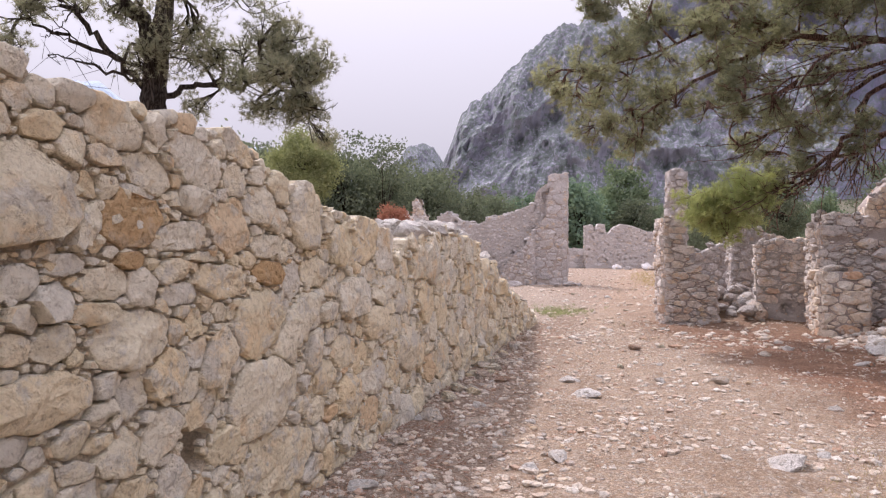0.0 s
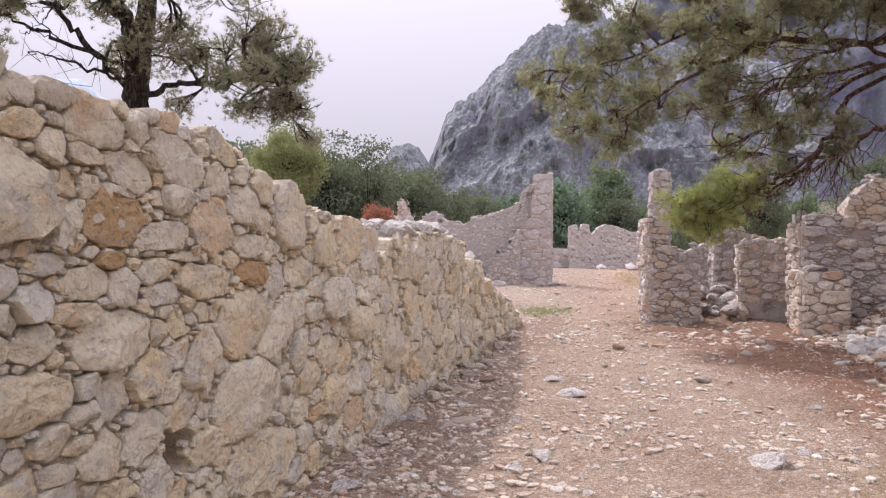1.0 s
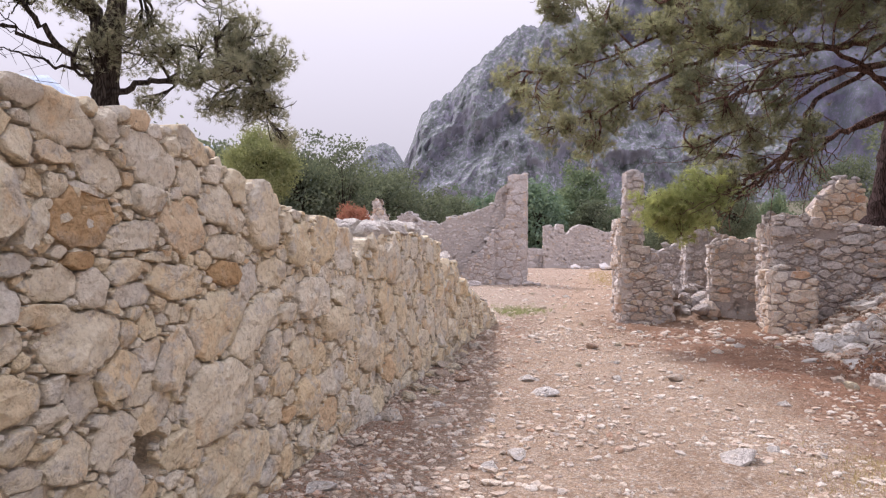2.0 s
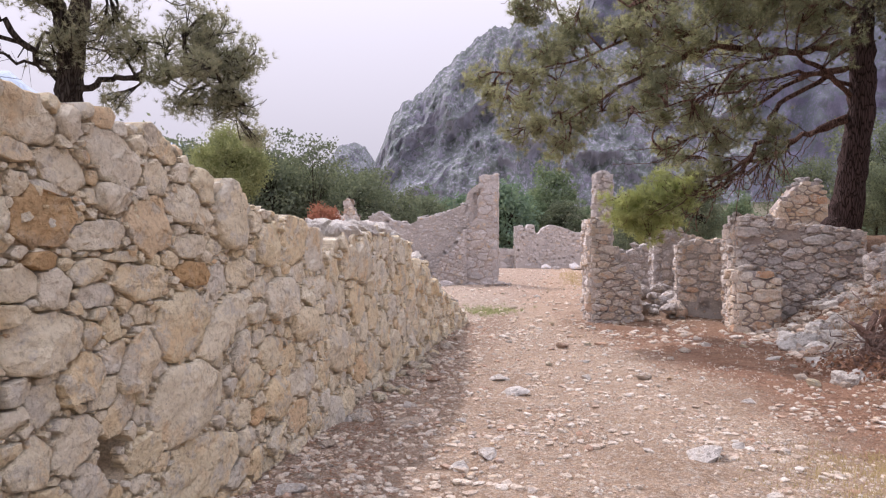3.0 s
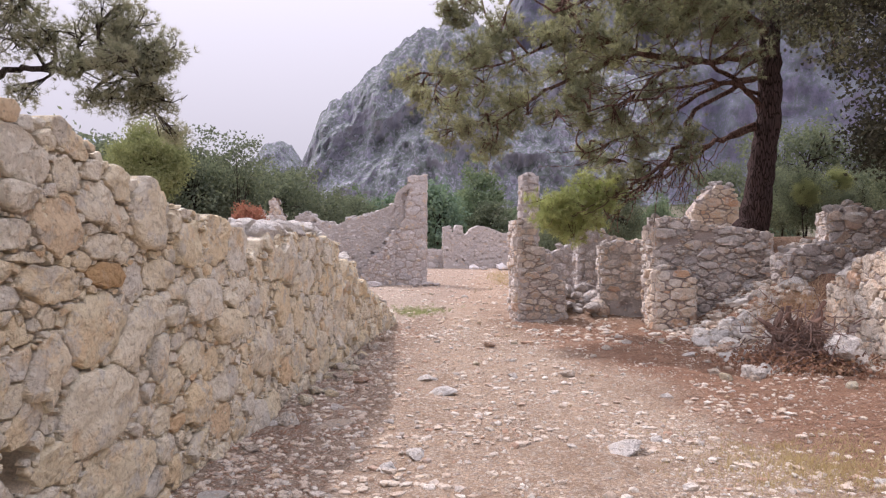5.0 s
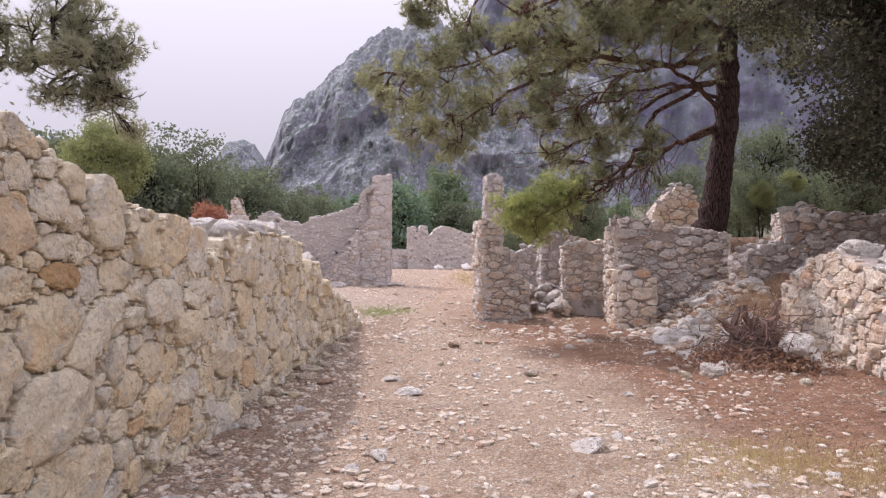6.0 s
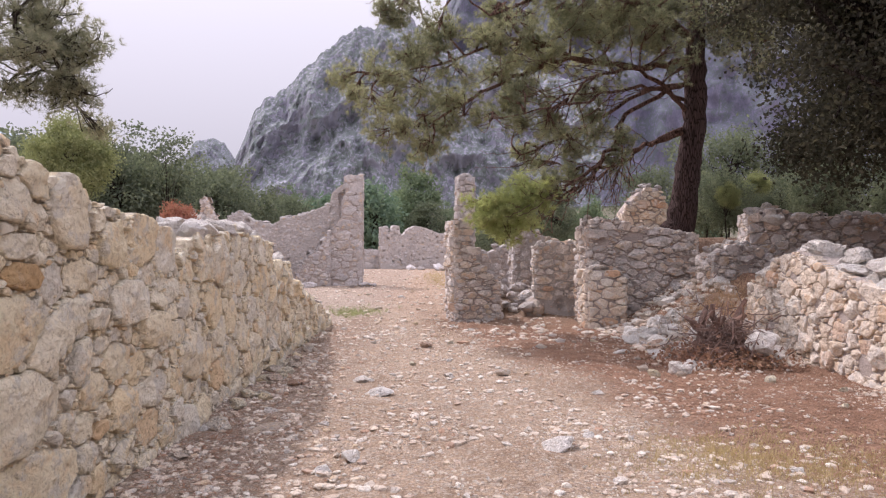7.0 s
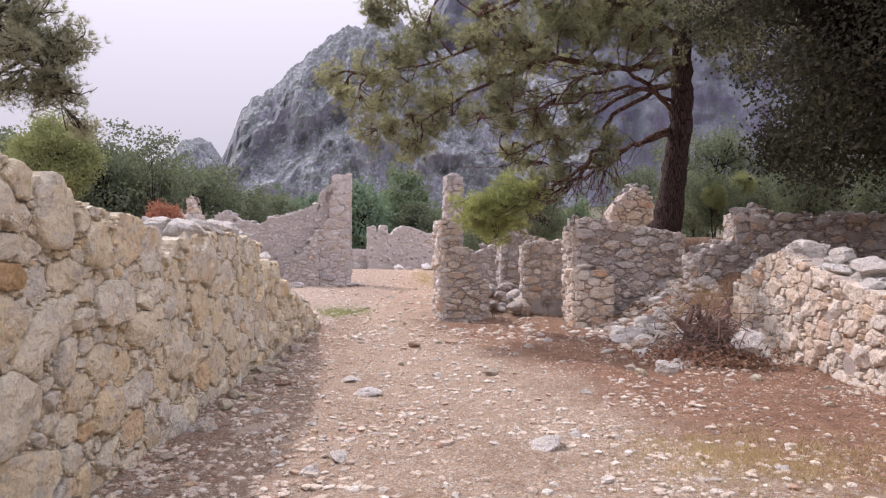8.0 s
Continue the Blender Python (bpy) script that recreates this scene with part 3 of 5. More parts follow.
SMALL = [(0.11, 0.3), (0.08, 0.9), (0.05, 0.8)]
# stones of the near wall that stand out, bed by bed: place along y, height, half length, half height, tilt
TOP_BED = [(1.89, 2.14, 0.06, 0.05, -10), (1.99, 2.17, 0.07, 0.05, -20), (2.14, 2.18, 0.09, 0.05, -10), (1.99, 2.05, 0.09, 0.06, 10), (1.8, 2.04, 0.06, 0.06, 0), (2.14, 2.09, 0.06, 0.03, 0), (2.35, 2.11, 0.18, 0.1, -8),
           (2.11, 1.99, 0.08, 0.07, -15), (2.29, 1.98, 0.09, 0.05, 0), (2.6, 2.13, 0.07, 0.07, 30), (2.9, 2.01, 0.2, 0.12, -25), (3.26, 2.13, 0.15, 0.07, -25), (3.22, 1.97, 0.1, 0.09, -10), (3.68, 1.95, 0.14, 0.09, -20)]
UPPER_BED = [(1.87, 1.78, 0.27, 0.19, 0), (2.55, 1.93, 0.15, 0.09, -15), (2.21, 1.85, 0.05, 0.06, 50), (2.31, 1.85, 0.06, 0.06, 0), (2.5, 1.85, 0.11, 0.03, -10), (2.89, 1.84, 0.12, 0.09, 10), (2.2, 1.69, 0.06, 0.12, -40),
             (2.78, 1.66, 0.2, 0.07, 8), (3.16, 1.7, 0.19, 0.13, -15), (4.02, 1.79, 0.2, 0.19, -20), (4.56, 1.64, 0.2, 0.16, 0), (5.02, 1.65, 0.24, 0.18, 0), (3.47, 1.85, 0.15, 0.1, 0), (3.54, 1.62, 0.16, 0.07, 0), (3.67, 1.77, 0.13, 0.08, 0)]
MIDDLE_BED = [(2.1, 1.54, 0.1, 0.04, 8), (2.29, 1.46, 0.13, 0.07, 10), (2.5, 1.43, 0.09, 0.09, 20), (2.7, 1.5, 0.11, 0.05, 10), (3.11, 1.43, 0.25, 0.09, -5), (1.88, 1.48, 0.08, 0.06, 0), (2.03, 1.4, 0.09, 0.08, 20), (2.24, 1.34, 0.12, 0.05, 0),
              (2.44, 1.22, 0.23, 0.13, 0), (2.04, 1.25, 0.1, 0.07, 10), (2.77, 1.39, 0.13, 0.05, 0), (5.47, 1.58, 0.22, 0.17, 0), (4.8, 1.23, 0.29, 0.16, 0), (4.16, 1.44, 0.21, 0.1, 0), (3.85, 1.41, 0.11, 0.12, 0), (2.89, 1.24, 0.06, 0.08, 0), (2.95, 1.56, 0.16, 0.03, 0)]
LOWER_BED = [(3.07, 1.02, 0.12, 0.19, -35), (3.46, 1.18, 0.26, 0.19, 5), (3.89, 1.12, 0.31, 0.12, 35), (4.16, 0.94, 0.1, 0.16, -35), (3.53, 0.75, 0.38, 0.23, 0), (1.96, 1.04, 0.27, 0.1, 0), (1.84, 0.91, 0.1, 0.06, 0), (3.71, 0.33, 0.41, 0.2, 0), (2.12, 0.87, 0.09, 0.07, 0),
             (2.95, 0.84, 0.16, 0.07, 40), (2.73, 0.53, 0.12, 0.11, 0), (5.26, 1.0, 0.28, 0.14, 0), (4.61, 0.86, 0.2, 0.12, 0), (4.33, 0.71, 0.18, 0.12, 0), (4.71, 0.51, 0.21, 0.17, 0), (5.23, 0.54, 0.31, 0.14, 0), (5.13, 0.29, 0.21, 0.14, 0), (1.87, 1.25, 0.06, 0.06, 0)]
OCHRE = [(2.45, 1.72, 0.19, 0.12, 0), (3.57, 1.46, 0.16, 0.07, 0), (2.44, 1.55, 0.09, 0.04, 0)]
WEST_Y = -3.0
masonry("wall_west_near", "tall cream limestone rubble wall in crumbling sandy mortar beside the path", -2.1, WEST_Y, 90, 8.85,
        [(0, 2.35), (4.6, 2.36), (4.81, 2.28), (4.92, 2.30), (4.98, 2.22), (5.23, 2.19), (5.5, 2.23), (5.84, 2.24), (6.12, 2.19), (6.42, 2.16), (6.57, 2.08), (6.85, 2.0), (7.16, 1.91), (7.51, 1.88), (7.93, 1.83), (8.29, 1.75), (8.6, 1.66), (8.85, 1.55)],
        0.75, BIG, 4, gap=0.006, proud=0.038, chips=1500, single=300, fine=True, ends="r", step=0.045, aspect=1.45, level=16.0, hollow=(2.88 - WEST_Y, 0.62, 0.12), smear=(0.5, 1.05, 0.024), recess=0.022, single_after=4.3,
        fixed=[(y - WEST_Y, z, a, b, tilt) for y, z, a, b, tilt in OCHRE + TOP_BED + UPPER_BED + MIDDLE_BED + LOWER_BED], odd={0: orange_stone, 1: orange_stone, 2: orange_stone}, ragged=0.05, caps=(1.5, 0.05, 0.12), cap_stone="cream")
masonry("wall_west_middle", "cream limestone rubble wall with loose pale stones heaped on top", -2.14, 5.85, 90, 3.42,
        [(0, 1.5), (0.12, 1.6), (0.36, 1.72), (1.1, 1.78), (2.0, 1.80), (3.1, 1.72), (3.42, 1.7)], 0.8, [(0.2, 0.6), (0.13, 0.9), (0.085, 0.9), (0.05, 0.9), (0.03, 0.8)], 6, gap=0.010, proud=0.044, aspect=1.15, recess=0.028, level=18.0, chips=300, single=260, fine=True, ends="r", step=0.1, caps=(24, 0.10, 0.32), cap_stone="white")
masonry("wall_west_end", "low broken end of the limestone wall stepping down to rubble", -2.2, 9.27, 90, 5.6,
        [(0, 1.46), (1.4, 1.42), (1.7, 1.12), (2.8, 0.86), (4.3, 0.52), (5.6, 0.2)], 0.7, [(0.14, 0.6), (0.095, 0.9), (0.06, 0.9), (0.035, 0.7)], 7, gap=0.010, recess=0.01, proud=0.06, aspect=1.3, level=18.0, single=220, ends="r", step=0.15, caps=(7, 0.12, 0.30), cap_stone="white")

masonry("wall_tower", "tall ruined house wall of pinkish rubble with a broken sloping top", -9.3, 30.9, 4, 6.0,
        [(0, 2.7), (0.2, 3.15), (0.7, 3.28), (1.0, 3.14), (1.25, 2.88), (2.3, 2.76), (2.6, 3.07), (3.6, 3.21), (4.1, 3.46), (4.7, 3.7), (4.76, 4.2), (5.1, 4.5), (5.5, 4.72), (6.0, 4.8)], 0.8, [(0.06, 0.4), (0.042, 0.6)], 11, ruin_stone, plaster, proud=0.03, recess=0.006, gap=0.005, fill=1.1, sockets=26, step=0.07, single=300, ends="lr", lost=0.10, ragged=0.12, caps=(9, 0.1, 0.24))
masonry("wall_tower_corner", "standing corner of large dressed stones on the ruined house", -4.55, 30.4, 6, 1.5,
        [(0, 2.4), (0.68, 2.75), (0.76, 4.7), (0.9, 4.95), (1.5, 4.92)], 0.75, [(0.2, 0.9), (0.13, 0.8), (0.07, 0.6)], 12, ruin_stone, old_mortar, proud=0.035, recess=0.008, gap=0.006, single=150, ends="lr", level=2.0, aspect=1.6, caps=(3, 0.15, 0.3))
masonry("wall_tower_stub", "low broken stub of rubble against the ruined house", -5.95, 30.1, 4, 1.5,
        [(0, 0.3), (0.4, 1.2), (1.0, 1.6), (1.5, 2.5)], 0.5, SMALL, 13, ruin_stone, old_mortar, proud=0.03, single=90, caps=(6, 0.15, 0.3))
masonry("wall_far", "distant pale ruined wall with a notched top", -4.3, 58.0, 16, 6.6,
        [(0, 3.55), (0.5, 3.65), (0.6, 3.2), (0.9, 3.0), (1.0, 3.7), (1.6, 3.7), (1.7, 2.84), (1.95, 2.9), (2.4, 3.42), (3.0, 3.7), (4.0, 3.5), (5.0, 3.1), (6.6, 2.9)], 0.8, [(0.13, 0.5), (0.09, 0.6)], 14, ruin_stone, plaster, proud=0.04, recess=0.01, fill=1.05, sockets=40, step=0.08, single=120, lost=0.12)
masonry("wall_far_low", "distant low rubble wall beside the way", -6.2, 58.6, 8, 2.2, [(0, 1.7), (2.2, 1.6)], 0.6, [(0.22, 0.8), (0.13, 0.9)], 15, ruin_stone, plaster, single=60)
masonry("wall_background_fragment", "jagged leftover fragment of a rubble wall", -10.5, 26.8, 6, 2.2,
        [(0, 2.9), (0.4, 3.2), (1.0, 3.23), (1.4, 2.9), (1.43, 2.6), (1.5, 3.3), (1.58, 3.75), (1.7, 3.5), (1.85, 3.2), (2.2, 2.56)], 0.6, SMALL, 16, grey_stone, old_mortar, single=90, step=0.1)

masonry("wall_gate_pier", "ruined gate pier of stacked grey stones stepping down beside a doorway", 0.51, 15.55, 10, 1.12,
        [(0, 2.28), (0.26, 2.34), (0.3, 2.1), (0.37, 1.85), (0.46, 1.5), (0.7, 1.13), (1.0, 0.92), (1.12, 0.86)], 0.85, [(0.085, 0.9), (0.06, 0.9), (0.038, 0.9), (0.022, 0.7)], 17, grey_stone, old_mortar, proud=0.055, recess=0.018, aspect=2.1, level=3.0, gap=0.006, single=160, cap_stone="grey", caps=(6, 0.09, 0.2))
masonry("wall_pillar", "slender standing masonry pillar", 0.86, 21.05, 14, 0.5, [(0, 3.9), (0.3, 4.0), (0.5, 3.85)], 0.5, [(0.10, 0.9), (0.06, 0.9)], 18, ruin_stone, plaster, proud=0.04, level=3.0, single=80)
masonry("wall_house_back", "broken back wall of the roofless house", 1.0, 21.6, 6, 3.4, [(0, 1.7), (0.8, 1.5), (1.6, 1.9), (2.4, 1.5), (3.4, 1.8)], 0.6, SMALL, 19, ruin_stone, plaster, single=100, proud=0.04, caps=(6, 0.12, 0.24))
masonry("wall_house_inner", "inner wall of the roofless house with a pale upright edge", 2.28, 18.9, 4, 1.2, [(0, 2.15), (0.6, 2.15), (0.9, 1.95), (1.2, 1.8)], 0.6, RUBBLE, 20, ruin_stone, plaster, proud=0.04, single=110, ragged=0.1, caps=(7, 0.1, 0.2))
masonry("wall_plastered", "rubble wall with old plaster left on its lower half", 2.5, 16.55, -6, 1.05, [(0, 1.7), (0.4, 1.85), (0.7, 1.75), (1.05, 1.8)], 0.6, RUBBLE, 21, grey_stone, plaster, proud=0.055, recess=0.012, aspect=1.8, gap=0.007, single=120, stones_from=0.5, hollow=(0.6, 0.31, 0.11), chips=160, step=0.08, lost=0.05, cap_stone="grey", caps=(12, 0.08, 0.2))
masonry("wall_house_front", "ruined house wall of stacked grey stones below the pine", 3.36, 14.75, 7, 2.55,
        [(0, 2.1), (0.2, 2.32), (0.7, 2.25), (1.2, 2.1), (2.0, 2.05), (2.55, 1.95)], 0.7, RUBBLE, 22, grey_stone, old_mortar, proud=0.055, recess=0.018, aspect=1.9, level=4.0, gap=0.006, single=300, lost=0.04, ragged=0.1, cap_stone="grey", caps=(14, 0.07, 0.19))
masonry("wall_house_buttress", "squat pier of dressed grey stones in front of the house wall", 3.27, 14.28, 7, 0.85, [(0, 1.18), (0.5, 1.2), (0.85, 1.0)], 0.45, [(0.10, 0.8), (0.07, 0.9), (0.045, 0.8)], 23, warm_stone, old_mortar, proud=0.055, recess=0.015, level=3.0, aspect=1.8, gap=0.007, single=120, cap_stone="grey", caps=(9, 0.12, 0.24))
masonry("wall_behind_pine", "broken gable fragment behind the pine", 5.6, 19.9, 4, 1.3, [(0, 2.7), (0.2, 3.0), (0.33, 3.05), (0.37, 3.2), (0.8, 3.5), (1.1, 3.42), (1.3, 3.0)], 0.6, SMALL, 24, warm_stone, old_mortar, base=1.6, single=80, proud=0.045, ragged=0.12, caps=(8, 0.1, 0.22))
masonry("wall_yard_low", "low dark rubble wall across the yard", 5.6, 13.6, 12, 2.2, [(0, 1.5), (0.6, 1.75), (1.3, 1.6), (1.7, 1.9), (2.2, 1.95)], 0.5, RUBBLE, 25, grey_stone, old_mortar, proud=0.06, recess=0.02, aspect=1.8, gap=0.006, single=160, lost=0.05, ragged=0.12, cap_stone="grey", caps=(12, 0.1, 0.22))
masonry("wall_yard_back", "shaded rubble wall under the evergreen oak", 6.55, 14.0, -4, 6.0, [(0, 2.35), (0.5, 2.5), (1.2, 2.3), (3.0, 2.35), (6.0, 2.3)], 0.6, RUBBLE, 26, grey_stone, old_mortar, proud=0.06, recess=0.02, aspect=1.8, gap=0.006, single=240, lost=0.05, ragged=0.15, cap_stone="grey", caps=(9, 0.09, 0.22))
masonry("wall_east", "sunlit cream rubble wall with large boulders on its top", 5.32, 11.4, -90, 9.4,
        [(0, 1.05), (0.6, 1.25), (1.0, 1.5), (1.6, 1.6), (2.4, 1.35), (3.6, 1.1), (9.4, 1.05)], 0.7, [(0.12, 0.5), (0.085, 0.8), (0.055, 0.9), (0.032, 0.9)], 27, warm_stone, old_mortar, proud=0.05, recess=0.008, gap=0.007, aspect=1.4, level=9.0, single=290, fine=True, ends="l", step=0.15, lost=0.03, caps=(15, 0.12, 0.27), cap_stone="white")


# ---- trees ----
def needle_tufts(at, towards, per, length, width, rng):
    """Needles fanning out of each twig end."""
    n = len(at)
    c = np.repeat(at, per, 0)
    d = np.repeat(towards, per, 0) * 0.75 + rng.normal(0, 0.6, (n * per, 3))
    d /= np.linalg.norm(d, axis=1, keepdims=True)
    side = np.cross(d, rng.normal(size=d.shape))
    side /= np.linalg.norm(side, axis=1, keepdims=True)
    ln = length * rng.uniform(0.65, 1.2, (len(d), 1))
    a, b, tip = c + side * width, c - side * width, c + d * ln
    v = np.stack([a, b, tip], 1).reshape(-1, 3)
    return v, np.arange(len(v)).reshape(-1, 3)


def leaf_cards(at, length, width, rng, droop=0.0):
    """Small pointed leaves, each of two triangles with a fold."""
    n = len(at)
    d = rng.normal(size=(n, 3)) - [0, 0, droop]
    d /= np.linalg.norm(d, axis=1, keepdims=True)
    side = np.cross(d, rng.normal(size=d.shape))
    side /= np.linalg.norm(side, axis=1, keepdims=True)
    ln, wd = length * rng.uniform(0.7, 1.3, (n, 1)), width * rng.uniform(0.7, 1.3, (n, 1))
    up = np.cross(d, side) * wd * 0.5
    v = np.stack([at, at + d * ln * 0.5 + side * wd + up, at + d * ln, at + d * ln * 0.5 - side * wd + up], 1).reshape(-1, 3)
    k = np.arange(n)[:, None] * 4
    return v, np.concatenate([k + [0, 1, 2], k + [0, 2, 3]])


def unit(v):
    return v / (np.linalg.norm(v, axis=-1, keepdims=True) + 1e-9)


def pine(label, base, trunk, limbs, clumps, leaf, bark, limb_bark, seed, size=0.55, twigs=9, tufts=9, per=26, length=0.13, width=0.006, dead=(), fresh=(), sprays=(), sides=6, reach=1.0, leafy=0.4):
    """A pine from its trunk and limbs: twigs reach from the nearest limb into each clump and end in needle tufts."""
    rng = np.random.default_rng(seed)
    tree = tagged(new("pine_tree"), label, "tree")
    tree.matrix_basis = Matrix.Translation(base)
    root = Matrix.Translation(-Vector(base))
    part("trunk", quick_mesh("trunk", *tube(curve_through(trunk[0], 6, 0.015, seed), np.interp(np.linspace(0, 1, 6 * (len(trunk[0]) - 1) + 1), np.linspace(0, 1, len(trunk[1])), trunk[1]), 16, 0.05, seed), bark, False), tree, at=root)
    line = []
    for i, (points, r0, r1) in enumerate(limbs):
        c = curve_through(points, 6, 0.035, seed + i)
        part("limb", quick_mesh("limb", *tube(c, np.linspace(r0, r1, len(c)), 8, 0.06, seed + i), limb_bark, False), tree, at=root)
        line.append(c[len(c) // 4:] if i not in dead else c[:1])
    for i in dead:                                       # bare side twigs on dead limbs
        c = curve_through(limbs[i][0], 6)
        bits = [tube([p, p + rng.normal(0, 0.14, 3), p + rng.normal(0, 0.3, 3)], [0.008, 0.005, 0.002], 4) for p in c[4:] for _ in range(2)]
        tagged(part("dead_twig_work", quick_mesh("dead_twig_work", *joined(bits), limb_bark), tree, at=root), kind="stuff")
    clumps, bits = list(clumps), []
    for i, (points, r0, r1) in enumerate(limbs):         # thin crooked side branches
        if i in dead:
            continue
        c = curve_through(points, 6, 0.035, seed + i)
        for _ in range(sides):
            k = int(rng.uniform(0.25, 0.95) * (len(c) - 1))
            d = unit(c[min(k + 1, len(c) - 1)] - c[max(k - 1, 0)]) + rng.normal(0, 0.55, 3)
            ln = rng.uniform(0.5, 1.3) * reach * min(1.0, r0 / 0.05)
            p1 = c[k] + d * ln * 0.4 + [0, 0, -0.10 * ln]
            p2 = c[k] + d * ln * 0.8 + [0, 0, -0.22 * ln]
            p2[2] = max(p2[2], min(q[2] for q in points) - 0.1)
            p3 = p2 + unit(d + np.array([0, 0, rng.uniform(-0.2, 1.0)])) * ln * 0.35
            b = curve_through([c[k], p1, p2, p3], 4, 0.015, seed + k)
            bits.append(tube(b, np.linspace(max(0.012, 0.4 * r1 + 0.006), 0.004, len(b)), 5))
            if rng.uniform() < (leafy if i in sprays else 0.05):
                clumps.append((*p3, 0.42 * size))
    if bits:
        tagged(part("branchwork", quick_mesh("branchwork", *joined(bits), limb_bark), tree, at=root), kind="stuff")
    for i, c in enumerate(line):                         # small sprays along the outer part of each limb
        for p in (c[len(c) // 3::2] if i in sprays else []):
            clumps.append((*(p + rng.normal(0, 0.32, 3) * [1, 1, 0.8] + [0, 0, 0.12]), 0.6 * size))
    line = np.concatenate(line)
    for sort, group, leaf_here, more in (("crown", clumps, leaf, 1.0), ("green_bough", fresh, fresh_needles, 1.5)):
        if not len(group):
            continue
        wood, ends, ways = [], [], []
        for q in group:
            c, s = np.array(q[:3]), (q[3] if len(q) > 3 else size * (1.0 if more == 1 else 0.72))
            near_p = line[np.argmin(np.linalg.norm(line - c, axis=1) + rng.uniform(0, 0.3, len(line)))]
            bend = (near_p + c) / 2 + rng.normal(0, 0.12, 3) + [0, 0, 0.08]
            stem = curve_through([near_p, bend, c], 4)
            wood.append(tube(stem, np.linspace(0.028, 0.012, len(stem)), 5))
            for _ in range(int(twigs * more)):
                tip = c + unit(rng.normal(size=3)) * s * rng.uniform(0.45, 1.1) * np.array([1, 1, 0.75])
                mid = (c + tip) / 2 + rng.normal(0, 0.06, 3) - [0, 0, 0.03]
                start = stem[rng.integers(len(stem) // 2, len(stem))]
                twig = curve_through([start, mid, tip], 4)
                wood.append(tube(twig, np.linspace(0.011, 0.004, len(twig)), 4))
                for _ in range(int(tufts * more)):
                    ends.append(twig[rng.integers(len(twig) // 2, len(twig))] + rng.normal(0, 0.085, 3))
                    ways.append(unit(tip - c + np.array([0, 0, 0.25]) + rng.normal(0, 0.2, 3)))
        tagged(part("twig_work", quick_mesh("twig_work", *joined(wood), limb_bark), tree, at=root), kind="stuff")
        part(sort, quick_mesh(sort, *needle_tufts(np.array(ends), np.array(ways), per, length, width, rng), leaf_here), tree, at=root)
    return tree


# pine east of the way, behind the house wall
EAST_LIMBS = [
    ([(6.4, 16.8, 6.3), (5.0, 16.4, 6.0), (3.2, 15.7, 6.0), (1.8, 15.0, 5.4), (0.7, 14.3, 4.7), (-0.1, 13.8, 4.1)], 0.085, 0.014),
    ([(3.2, 15.7, 6.0), (2.6, 15.3, 6.2), (1.7, 15.0, 6.2), (0.2, 14.0, 5.4), (-1.0, 13.4, 5.0)], 0.055, 0.012),
    ([(6.4, 16.8, 5.8), (4.6, 15.7, 4.8), (4.0, 15.1, 3.9), (3.1, 14.5, 3.1), (2.4, 14.1, 2.7), (1.6, 13.8, 2.4)], 0.06, 0.018),
    ([(6.3, 16.8, 5.7), (5.0, 16.0, 5.3), (3.7, 15.3, 4.5), (2.7, 14.9, 4.0), (1.8, 14.5, 3.5)], 0.06, 0.01),
    ([(6.2, 16.8, 4.5), (5.1, 16.2, 4.1), (4.2, 15.9, 3.5), (3.5, 15.7, 3.1)], 0.07, 0.012),
]
EAST_LIMBS += [
    ([(6.6, 16.8, 6.7), (5.0, 15.8, 7.2), (3.2, 14.9, 7.3), (1.2, 14.0, 6.4)], 0.12, 0.02),
    ([(6.6, 16.8, 7.0), (8.1, 16.8, 7.5), (9.8, 17.2, 7.4)], 0.12, 0.02),
    ([(6.3, 16.8, 5.3), (4.7, 15.4, 5.3), (3.1, 14.4, 4.7), (1.2, 13.6, 4.2)], 0.05, 0.01),
    ([(1.2, 14.0, 6.4), (0.3, 13.9, 7.0), (-0.4, 13.9, 6.9), (-0.8, 13.9, 6.5)], 0.02, 0.008),
]
EAST_LIMBS += [
    ([(6.2, 16.8, 4.6), (5.06, 16.0, 4.1), (4.26, 15.4, 3.67), (3.55, 15.0, 3.28), (2.95, 14.5, 2.85), (2.4, 14.2, 2.59), (1.9, 14.0, 2.4)], 0.05, 0.016),
    ([(4.34, 15.4, 4.15), (3.59, 14.8, 3.34), (3.19, 14.5, 2.93), (2.63, 14.1, 2.54), (2.21, 14.0, 2.14)], 0.035, 0.012),
    ([(4.34, 15.4, 4.15), (4.2, 15.2, 3.4), (3.94, 15.0, 2.77)], 0.025, 0.008),
    ([(6.3, 16.8, 5.0), (4.9, 15.5, 5.6), (3.6, 14.7, 5.4), (2.4, 14.1, 4.5)], 0.06, 0.010),
]
EAST_CLUMPS = [(-1.0, 13.4, 5.1), (-0.4, 13.8, 5.6), (-1.1, 13.4, 4.5), (-0.2, 13.6, 4.8), (-0.9, 13.4, 3.9), (-0.2, 13.6, 3.7), (-0.2, 13.7, 4.3), (0.5, 14.0, 5.3),
               (0.2, 14.0, 6.2), (1.3, 14.4, 6.1), (1.4, 14.6, 5.4), (0.7, 14.2, 4.6), (1.9, 14.4, 6.6), (2.8, 14.9, 6.3), (3.3, 14.9, 6.8), (1.2, 14.0, 4.2)]
EAST_CLUMPS += [(2.3, 14.9, 5.0), (3.0, 14.7, 4.0), (4.1, 15.4, 6.5), (4.8, 15.8, 6.9), (5.4, 15.8, 6.4), (3.6, 14.9, 5.1), (2.5, 14.5, 4.3)]
